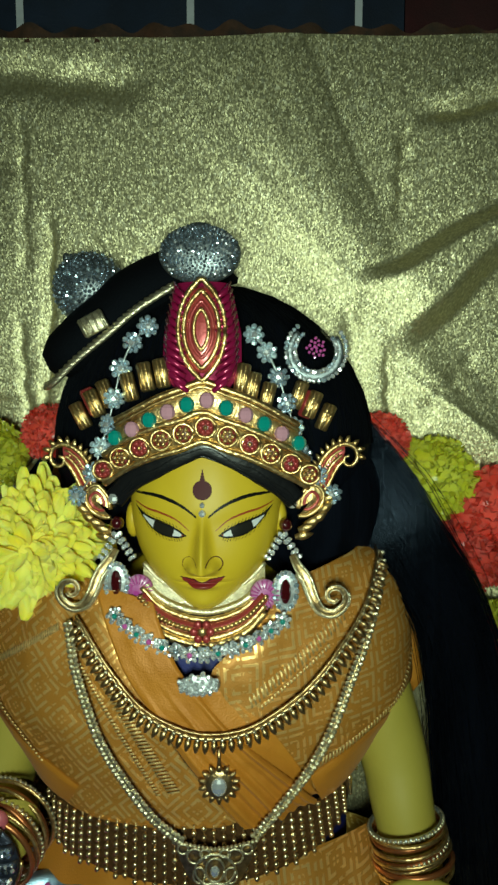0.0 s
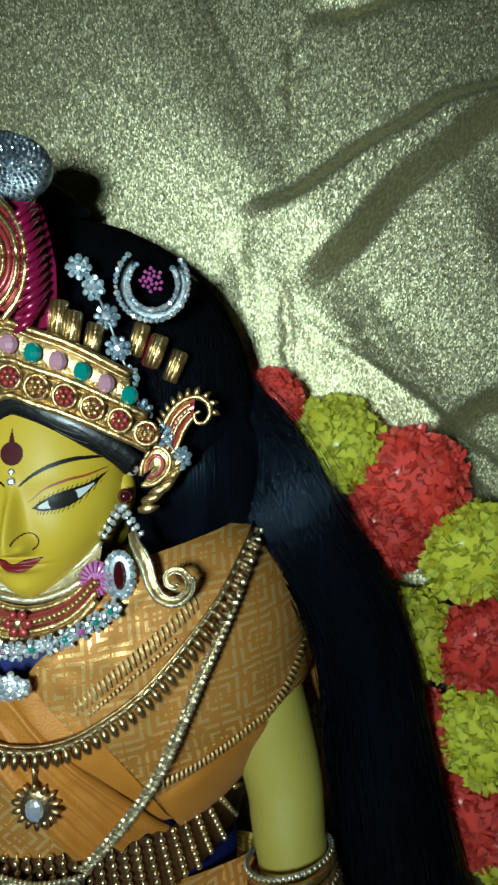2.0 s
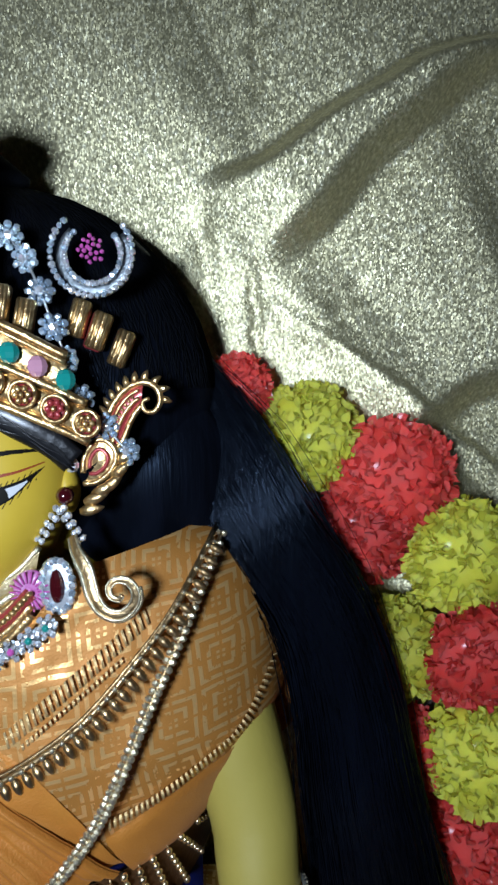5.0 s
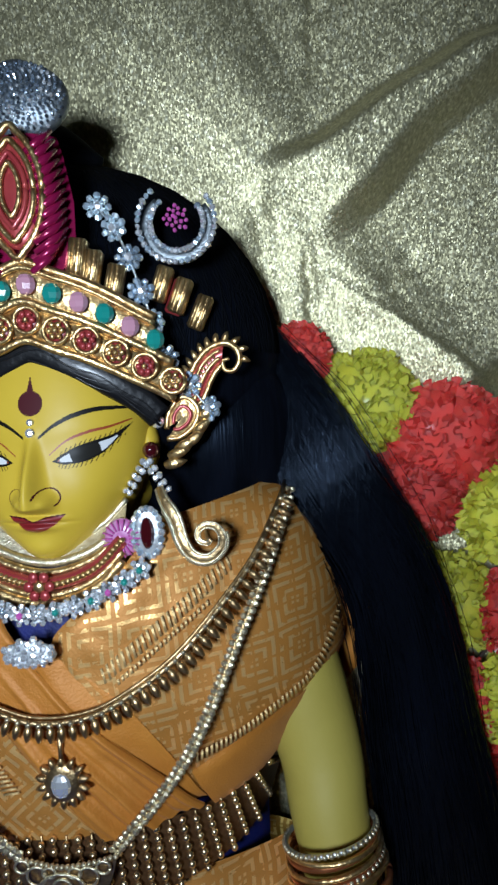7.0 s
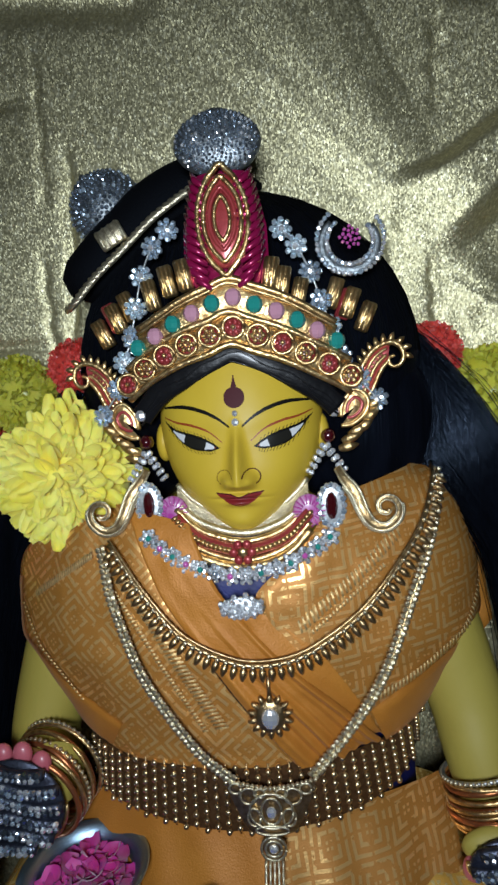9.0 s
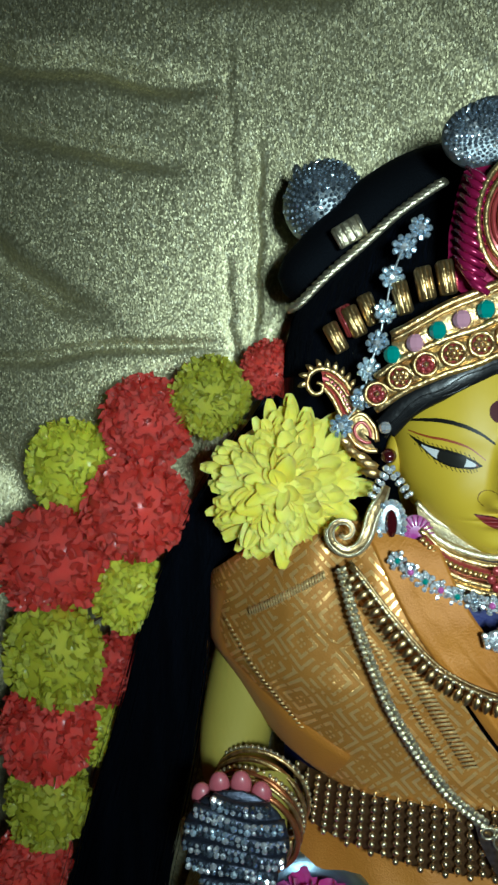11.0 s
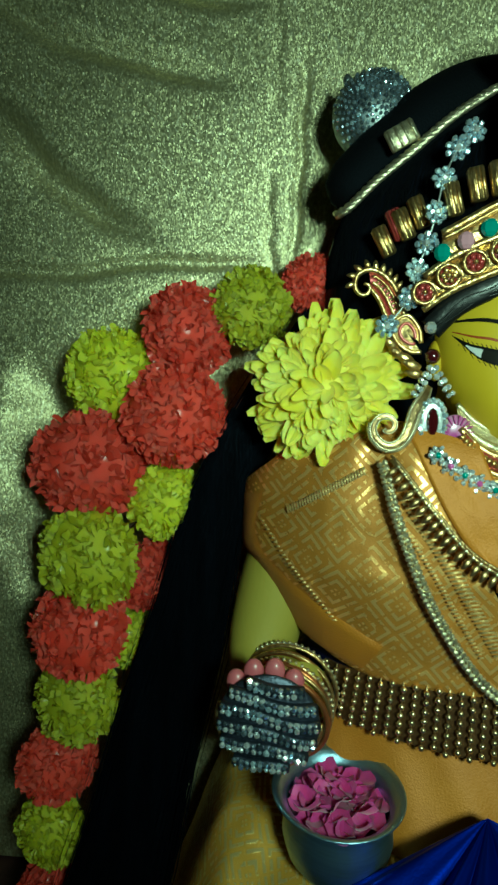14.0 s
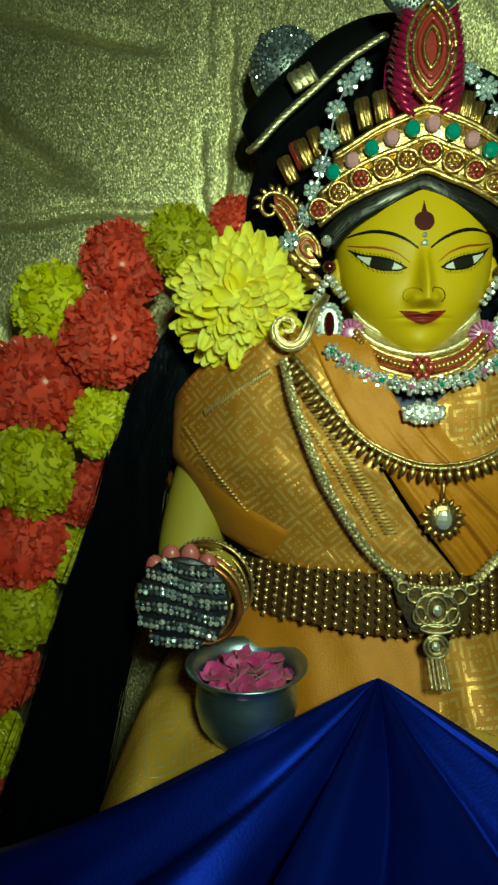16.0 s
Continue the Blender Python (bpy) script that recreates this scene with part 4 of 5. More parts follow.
for k in range(6):
    a = k * math.pi / 3
    part("petal", Shape().ball((cc.x + 0.005 * math.cos(a), cc.y, cc.z + 0.005 * math.sin(a)), (0.0026, 0.0015, 0.0026), 8, 5), ROSEPAINT, ros)

# ---- wig and hair ----
wig = thing("wig", "long black wig with a rolled bun and loose tresses", "wig", (-0.02, 0.39, 0.0))
cap = Shape()
CAPC = Vector((-0.030, 0.388, 0.262))


def capfn(u, v):
    a, b = 2 * math.pi * u, math.pi * (v - 0.5)
    d = Vector((math.cos(b) * math.cos(a), math.cos(b) * math.sin(a), math.sin(b)))
    rx = 0.118 if d.x > 0 else 0.108
    rz = 0.115 if d.z > 0 else 0.085
    g = 1 + 0.012 * noise.noise((d.x * 9, d.y * 9, d.z * 2))
    return (CAPC.x + d.x * rx * g, CAPC.y + d.y * 0.050 * g, CAPC.z + d.z * rz * g)


cap.grid(capfn, 70, 40, 0, True)
part("hair_cap", cap, HAIR, wig)
part("side_hair", Shape().ball((0.045, 0.383, 0.222), (0.052, 0.026, 0.056), 30, 18), HAIR, wig)
part("side_hair", Shape().ball((-0.098, 0.385, 0.235), (0.036, 0.026, 0.060), 30, 18), HAIR, wig)
bun = spline([(-0.1340, 0.3720, 0.3160), (-0.1250, 0.3720, 0.3260), (-0.1120, 0.3720, 0.3370), (-0.0960, 0.3730, 0.3500), (-0.0780, 0.3740, 0.3650), (-0.0560, 0.3770, 0.3780), (-0.0330, 0.3820, 0.3840), (-0.0080, 0.3880, 0.3800)], 30)
part("bun_roll", Shape().tube(bun, [interp(i / 30, (0, 0.03, 0.1, 0.25, 0.5, 0.8, 1), (0.003, 0.0120, 0.0168, 0.0190, 0.0200, 0.0185, 0.0020)) for i in range(31)], 24, flat=0.85), VELVET, wig, "smooth black rolled bun")
bh = spline([(-0.0830, 0.335, 0.2360), (-0.0710, 0.327, 0.2485), (-0.0533, 0.321, 0.2580), (-0.0400, 0.3175, 0.2640), (-0.0275, 0.3160, 0.2690), (-0.0130, 0.3180, 0.2625), (0.0020, 0.321, 0.2555), (0.0195, 0.329, 0.2445), (0.0290, 0.336, 0.2350)], 60)
brow = part("brow_hair", Shape().tube([(p.x, crown_y(p.x) + 0.004, p.z) for p in bh], 0.0066, 12, flat=0.32), HAIRPAINT, wig, "glossy black waved hair over the forehead")
for k in range(5):
    part("hair_wave", Shape().tube([(p.x, crown_y(p.x) + 0.0022 + 0.0010 * abs(k - 2) * 0.5, p.z - 0.0048 + 0.0024 * k + 0.0008 * math.sin(i * 0.55 + k)) for i, p in enumerate(bh)], 0.0006, 6), HAIRPAINT, brow)



def tress(name, ctrl, wid, depth, seed, label, strands):
    """A fall of hair: a soft core and many separate strands."""
    core = spline(ctrl, 40)
    wl = [interp(i / 40, np.linspace(0, 1, len(wid)), wid) for i in range(41)]
    t = part(name, Shape().tube([p + Vector((0, 0.004, 0)) for p in core], [w * 0.93 for w in wl], 16, flat=depth), TRESS, wig, label)
    rnd = random.Random(seed)
    sh = Shape()
    for s in range(strands):
        a = rnd.uniform(-1, 1)
        b = math.sqrt(max(0, 1 - a * a)) * depth
        ph, fr, am = rnd.uniform(0, 6.3), rnd.uniform(1, 3), rnd.uniform(0.0, 0.004)
        i0, i1 = rnd.randint(0, 8), rnd.randint(30, 40)
        stray = rnd.random() < 0.09
        pts = []
        for i in range(i0, i1 + 1, 2):
            side = (core[min(i + 1, 40)] - core[max(i - 1, 0)]).normalized().cross(Vector((0, 1, 0))).normalized()
            q = core[i] + side * wl[i] * a * (1.22 if stray else 1.0) + side * am * math.sin(ph + fr * i / 12) * (2.2 if stray else 1)
            pts.append(q + Vector((0, 0.004 - wl[i] * b * 0.95 - 0.0006, 0)))
        if stray:
            drift = rnd.uniform(-0.006, 0.006)
            pts = [q + Vector((drift * (j / len(pts)) ** 2, 0, 0)) for j, q in enumerate(pts)]
        if len(pts) > 3:
            sh.tube(pts, 0.00022 if stray else 0.00042, 3, cap=False)
    st = part("loose_hair", sh, TRESS, t, "fine loose strands")
    st["kind"] = "stuff"
    return t


tress("right_tress", [(0.0400, 0.4020, 0.3160), (0.0650, 0.3930, 0.2790), (0.0890, 0.3820, 0.2400), (0.1130, 0.3700, 0.1960), (0.1410, 0.3680, 0.1480), (0.1540, 0.3660, 0.1000), (0.1600, 0.3630, 0.0530), (0.1690, 0.3590, -0.0040), (0.1750, 0.3520, -0.0710)],
      (0.004, 0.018, 0.025, 0.025, 0.0255, 0.0285, 0.032, 0.036, 0.040), 0.45, 3, "long straight black tress", 620)
tress("left_tress", [(-0.1430, 0.3850, 0.2560), (-0.1630, 0.3800, 0.2180), (-0.1850, 0.3780, 0.1770), (-0.2110, 0.3760, 0.1140), (-0.2260, 0.3720, 0.0460), (-0.2460, 0.3660, -0.0270), (-0.2660, 0.3600, -0.1100), (-0.2870, 0.3500, -0.1910), (-0.3040, 0.3400, -0.2720)],
      (0.004, 0.014, 0.019, 0.024, 0.028, 0.031, 0.034, 0.036, 0.036), 0.45, 5, "long straight black tress", 480)
# fine hair over the cap
rnd = random.Random(8)
sh = Shape()
for s in range(420):
    a0 = rnd.uniform(-0.2, 3.3)
    pts = []
    for i in range(9):
        b = 1.45 - i * 0.16
        a = a0 + 0.06 * math.sin(i + s)
        pts.append((CAPC.x + (0.118 if math.cos(a) > 0 else 0.108) * 1.006 * math.cos(a) * math.sin(0.25 + i * 0.16),
                    CAPC.y - 0.050 * 1.01 * abs(math.sin(a)) * math.sin(0.25 + i * 0.16), CAPC.z + 0.115 * 1.006 * math.cos(0.25 + i * 0.16)))
    sh.tube(pts, 0.00025, 3, cap=False)
part("fine_hair", sh, VELVET, wig)["kind"] = "stuff"

# ---- ornaments in the hair ----
CUTS = [Shape().ball((0, 0, 0), (0.0019, 0.0015, 0.0019), 6, 4).mesh("stone", m, False) for m in (STONE, BLUESTONE, GREYSTONE)]


def stones_on(parent, fn, n, ids, seed, size=1.0):
    r = random.Random(seed)
    for k in range(n):
        p, q = fn(k, n)
        s = size * r.uniform(0.8, 1.15)
        part("stone", CUTS[r.choice(ids)], None, parent, at=Matrix.Translation(p) @ pose(0, 0, 0, r.uniform(-40, 40), r.uniform(0, 90), r.uniform(-40, 40)) @ Matrix.Diagonal((s, s, s, 1)))


def dome(c, rx, ry, rz):
    def fn(k, n):
        a, r = k * 2.39996, math.sqrt((k + 0.5) / n)
        x, z = r * math.cos(a), r * math.sin(a)
        return Vector((c[0] + rx * x, c[1] - ry * math.sqrt(max(0, 1 - r * r * 0.98)), c[2] + rz * z)), None
    return fn


tc = (-0.0290, 0.3250, 0.3830)
top = thing("crest_brooch", "silver fan-shaped hair brooch crusted with clear stones", "hair brooch", (tc[0], tc[1], tc[2] - 0.017))


part("plate", Shape().ball((tc[0], tc[1] + 0.004, tc[2]), (0.0245, 0.008, 0.0175), 28, 14), DARKSILVER, top)
stones_on(top, dome((tc[0], tc[1] + 0.0035, tc[2]), 0.0236, 0.0085, 0.0168), 300, (2, 2, 2, 2, 2, 0), 11, 0.50)
part("tip", Shape().ball((tc[0], tc[1] + 0.004, tc[2] + 0.0135), (0.0100, 0.005, 0.0050), 12, 6), DARKSILVER, top)

bc = (-0.1100, 0.3850, 0.3730)
ball = thing("stone_ball_ornament", "round hair ornament covered in smoky blue stones", "hair ornament", (bc[0], bc[1], bc[2] - 0.03))
part("core", Shape().ball(bc, (0.0255, 0.0215, 0.0255), 28, 16), DARKSILVER, ball)
stones_on(ball, dome(bc, 0.0250, 0.0218, 0.0250), 240, (2, 2, 2, 2, 2, 1), 12, 0.72)
part("finial", Shape().ball((bc[0] - 0.0165, bc[1], bc[2] + 0.0215), (0.0028, 0.0028, 0.0040), 8, 5), DARKSILVER, ball)

hc = thing("hair_chain", "twisted gilt chain lying along the bun", "hair chain", (-0.1240, 0.3520, 0.3160))
hp = spline([(-0.1330, 0.3580, 0.3060), (-0.1262, 0.3530, 0.3090), (-0.1109, 0.3500, 0.3228), (-0.0915, 0.3480, 0.3377), (-0.0727, 0.3470, 0.3530), (-0.0560, 0.3480, 0.3640), (-0.0470, 0.3480, 0.3690)], 60)
for k in (0, 2.1, 4.2):
    part("strand", Shape().tube([p + Vector((0.0014 * math.cos(i * 0.9 + k), 0.0014 * math.sin(i * 0.9 + k), 0.0014 * math.sin(i * 0.9 + k))) for i, p in enumerate(hp)], 0.0018, 6), GILT, hc)
cp = (-0.0985, 0.3475, 0.3450)
clip = Shape().box(cp, (0.0085, 0.0018, 0.0062), Matrix.Rotation(radians(-28), 3, "Y"), 0.5)
for k in range(4):
    clip.tube([Vector(cp) + Matrix.Rotation(radians(-28), 3, "Y") @ Vector((-0.0065 + 0.0043 * k, -0.0022, s * 0.0058)) for s in (-1, 0, 1)], 0.0009, 6)
solo("hair_clip", clip, GILT, "ribbed gold clip on the bun", "hair clip")

brc = (0.0410, 0.3370, 0.3270)
brooch = thing("crescent_brooch", "crescent brooch of clear stones with a pink heart", "hair brooch", (brc[0], brc[1], brc[2] - 0.018))
part("plate", Shape().tube([(brc[0] + 0.0155 * math.cos(a), brc[1] + 0.002, brc[2] + 0.0155 * math.sin(a)) for a in np.linspace(radians(130), radians(395), 26)], [0.0026 * math.sin(math.pi * (i + 2) / 29) + 0.0008 for i in range(26)], 8, flat=0.35), DARKSILVER, brooch)


def crescent(k, n):
    row = k % 2
    t = (k // 2) / (n // 2 - 1)
    a = radians(128 + 268 * t)
    r = 0.0185 if row else 0.0128
    return Vector((brc[0] + r * math.cos(a), brc[1] - 0.001 - 0.002 * row, brc[2] + r * math.sin(a))), None


stones_on(brooch, crescent, 60, (0, 0, 1), 13, 0.85)
pk = Shape().ball((0, 0, 0), 0.0011, 5, 4).mesh("pink_stone", PINKSTONE, False)
for k in range(20):
    a, r = k * 2.4, 0.0014 * math.sqrt(k)
    part("pink_stone", pk, None, brooch, at=pose(brc[0] + r * math.cos(a), brc[1] - 0.003 - 0.0012 * math.cos(r * 300), brc[2] + 0.0015 + r * math.sin(a), 40 * k, 20 * k, 0))

# ---- crown ----
crown = thing("crown", "tiered gilt crown with coloured stones and a magenta plume", "crown", (FC[0], 0.33, 0.255))
C1 = [(-0.0880, 0, 0.2550), (-0.0740, 0, 0.2645), (-0.0555, 0, 0.2725), (-0.0400, 0, 0.2770), (-0.0275, 0, 0.2815), (-0.0150, 0, 0.2770), (0.0030, 0, 0.2703), (0.0270, 0, 0.2580), (0.0370, 0, 0.2520)]
C2 = [(-0.0800, 0, 0.2760), (-0.0715, 0, 0.2800), (-0.0545, 0, 0.2887), (-0.0400, 0, 0.2940), (-0.0270, 0, 0.2985), (-0.0140, 0, 0.2940), (0.0040, 0, 0.2870), (0.0300, 0, 0.2725)]


def tier(ctrl, dz, dy, n):
    return [Vector((p.x, crown_y(p.x) + dy, p.z + dz)) for p in spline(ctrl, n)]


def ribbon(ctrl, z0, z1, dy, n=60, bulge=0.003):
    a = spline(ctrl, n)
    return Shape().grid(lambda u, v: (a[round(u * n)].x, crown_y(a[round(u * n)].x) + dy - bulge * math.sin(math.pi * v), a[round(u * n)].z + z0 + (z1 - z0) * v), n, 8)


part("lower_band", ribbon(C1, -0.0085, 0.0085, 0.001), GOLD, crown)
part("lower_rim", Shape().tube(tier(C1, -0.0088, 0.0, 60), 0.0020, 8), GOLD, crown)
part("middle_rim", Shape().tube(tier(C1, 0.0085, -0.001, 60), 0.0020, 8), GOLD, crown)
part("upper_band", ribbon(C2, -0.0085, 0.0090, 0.001, bulge=0.002), GOLD, crown)
part("upper_rim", Shape().tube(tier(C2, 0.0062, -0.002, 60), 0.0012, 8), GOLD, crown)
part("upper_rim", Shape().tube(tier(C2, 0.0092, 0.000, 60), 0.0020, 8), GOLD, crown)
# rosettes on the lower band
for i, p in enumerate(tier(C1, 0, -0.003, 10)):
    if i < 11:
        paint = (ROSEPAINT, GOLD, ROSEPAINT, GOLD, GOLD, ROSEPAINT, GOLD, ROSEPAINT, GOLD, ROSEPAINT, GOLD)[i]
        r = part("rosette", Shape().tube([(p.x + 0.0058 * math.cos(a), p.y, p.z + 0.0058 * math.sin(a)) for a in np.linspace(0, 6.2832, 17)], 0.0011, 6), GOLD, crown, "small moulded rosette")
        part("ground", Shape().ball((p.x, p.y + 0.0012, p.z), (0.0054, 0.0012, 0.0054), 12, 5), LIP, r)
        for k in range(6):
            a = k * math.pi / 3
            part("petal", Shape().ball((p.x + 0.0029 * math.cos(a), p.y - 0.0006, p.z + 0.0029 * math.sin(a)), (0.0016, 0.0012, 0.0016), 7, 4), paint, r)
        part("heart", Shape().ball((p.x, p.y - 0.001, p.z), 0.0014, 7, 4), GOLD, r)
for i, p in enumerate(tier(C2, -0.0012, -0.0030, 10)):
    part("cabochon", Shape().ball(p, (0.0046, 0.0034, 0.0048), 8, 6), GREENGEM if i % 2 == 0 and i != 5 else PINKGEM, crown, "round cut coloured stone", smooth=False)
# plume
pt, pb = (-0.0270, 0.3220, 0.3660), (-0.0280, 0.3120, 0.3050)
plume = part("plume", Shape().grid(lambda u, v: (pb[0] + (pt[0] - pb[0]) * v + (u - 0.5) * 2 * interp(v, (0, 0.15, 0.5, 0.85, 1), (0.017, 0.0235, 0.0230, 0.0185, 0.0155)), pb[1] + 0.006 + 0.004 * v + 0.006 * abs(2 * u - 1) ** 2, pb[2] + (pt[2] - pb[2]) * v), 16, 20), MAGENTA, crown, "magenta foil plume with a gilt leaf")
for k in (-1, 1):
    for j in range(13):
        v = 0.05 + 0.07 * j
        x0 = pb[0] + (pt[0] - pb[0]) * v
        z0 = pb[2] + (pt[2] - pb[2]) * v
        w = interp(v, (0, 0.15, 0.5, 0.85, 1), (0.016, 0.0235, 0.0230, 0.0185, 0.0155))
        part("feather_ridge", Shape().tube([(x0 + k * w * 0.38, pb[1] + 0.001, z0 - 0.006), (x0 + k * w * 0.75, pb[1] + 0.0015, z0 - 0.001), (x0 + k * w * 0.92, pb[1] + 0.008, z0 + 0.006)], [0.0014, 0.0020, 0.0008], 7), MAGENTA, plume)
lc = Vector((-0.0270, 0.3120, 0.3370))


def leaf_ring(rx, rz, r, m, dy):
    pts = []
    for i in range(41):
        a = 2 * math.pi * i / 40
        s = math.sin(a)
        pts.append((lc.x + rx * math.cos(a) * (1 - 0.30 * abs(s) ** 3), lc.y + dy, lc.z + rz * (s if abs(s) < 0.97 else s * 1.05)))
    return part("leaf_ring", Shape().tube(pts, r, 7), m, plume, "gilt leaf ring" if m is GOLD else "")


part("leaf", Shape().ball((lc.x, lc.y + 0.003, lc.z), (0.0125, 0.004, 0.0245), 20, 14), ROSEPAINT, plume)
leaf_ring(0.0135, 0.0270, 0.0017, GOLD, 0.001)
leaf_ring(0.0100, 0.0205, 0.0014, GOLD, -0.0005)
leaf_ring(0.0068, 0.0150, 0.0012, ROSEPAINT, -0.0012)
leaf_ring(0.0042, 0.0110, 0.0012, GOLD, -0.0018)
# ribbed gilt blocks that fan out behind the bands
blk = Shape().box((0, 0, 0), (0.0042, 0.0030, 0.0088), bev=0.35)
for k in (-1, 0, 1):
    blk.tube([(k * 0.0024, -0.0032, -0.0082), (k * 0.0024, -0.0032, 0.0082)], 0.0009, 5)
blkg = blk.mesh("ribbed_block", GOLD)
blkr = blk.mesh("ribbed_block", ROSEPAINT)
for (p, ang, me) in (((0.0490, 0.3470, 0.2860), 24, blkg), ((0.0400, 0.3430, 0.2940), 22, blkg), ((0.0380, 0.3470, 0.2940), 22, blkr), ((0.0310, 0.3420, 0.3000), 20, blkg), ((0.0020, 0.3260, 0.3050), 12, blkg), ((-0.0040, 0.3240, 0.3100), 10, blkg), ((0.0110, 0.3300, 0.2990), 14, blkg),
                     ((-0.1070, 0.3450, 0.2870), -26, blkg), ((-0.0970, 0.3410, 0.2950), -24, blkg), ((-0.1000, 0.3450, 0.2960), -24, blkr), ((-0.0890, 0.3400, 0.3010), -22, blkg), ((-0.0620, 0.3280, 0.3110), -12, blkg), ((-0.0520, 0.3250, 0.3130), -10, blkg), ((-0.0730, 0.3320, 0.3050), -14, blkg)):
    part("ribbed_block", me, None, crown, at=Matrix.Translation(p) @ pose(0, 0, 0, 0, ang, 0))


# ---- strings of stone flowers down both sides of the crown ----
SF = flower_mesh(0.0066, BLUESTONE, 8)
SC = Shape().ball((0, -0.0014, 0), (0.0023, 0.0018, 0.0023), 6, 4).mesh("heart_stone", STONE, False)
for pts in (((-0.0620, 0.3370, 0.3420), (-0.0710, 0.3340, 0.3320), (-0.0780, 0.3320, 0.3160), (-0.0820, 0.3300, 0.2980), (-0.0860, 0.3300, 0.2820), (-0.0910, 0.3300, 0.2680), (-0.0950, 0.3280, 0.2530), (-0.1060, 0.3300, 0.2380)),
            ((0.0030, 0.3370, 0.3370), (0.0110, 0.3340, 0.3260), (0.0180, 0.3320, 0.3110), (0.0230, 0.3320, 0.2950), (0.0280, 0.3330, 0.2800), (0.0330, 0.3330, 0.2630), (0.0430, 0.3350, 0.2500), (0.0520, 0.3370, 0.2380))):
    st = thing("stone_flower_string", "string of silver flowers with clear and bluish stones", "hair jewellery", pts[-1], group="flower strings beside the crown")
    part("wire", Shape().tube(spline(pts, 30), 0.0006, 5), SILVER, st)
    for i, p in enumerate(pts):
        m = Matrix.Translation(p) @ pose(0, 0, 0, 14 * math.sin(i * 1.9), 23 * i, 16 * math.cos(i * 2.3))
        part("stone_flower", SF, None, st, at=m)
        part("heart_stone", SC, None, st, at=m)


# ---- gilt scrolls beside the crown and the jaw ----
def bladed(parent, name, p, d, ln, w, m, y=0.0):
    """A pointed, ribbed leaf from p along the direction d."""
    d = Vector(d).normalized()
    sd = d.cross(Vector((0, 1, 0))).normalized()

    def fn(u, v):
        r = w * math.sin(math.pi * min(0.12 + 0.88 * v, 1)) ** 0.7 * (1 - 0.25 * v)
        c = 2 * math.pi * u
        q = p + d * ln * v + sd * r * math.cos(c) + Vector((0, y - 0.55 * r * math.sin(c) - 0.12 * ln * math.sin(math.pi * v), 0))
        return tuple(q)
    return part(name, Shape().grid(fn, 8, 6, 0, True), m, parent)


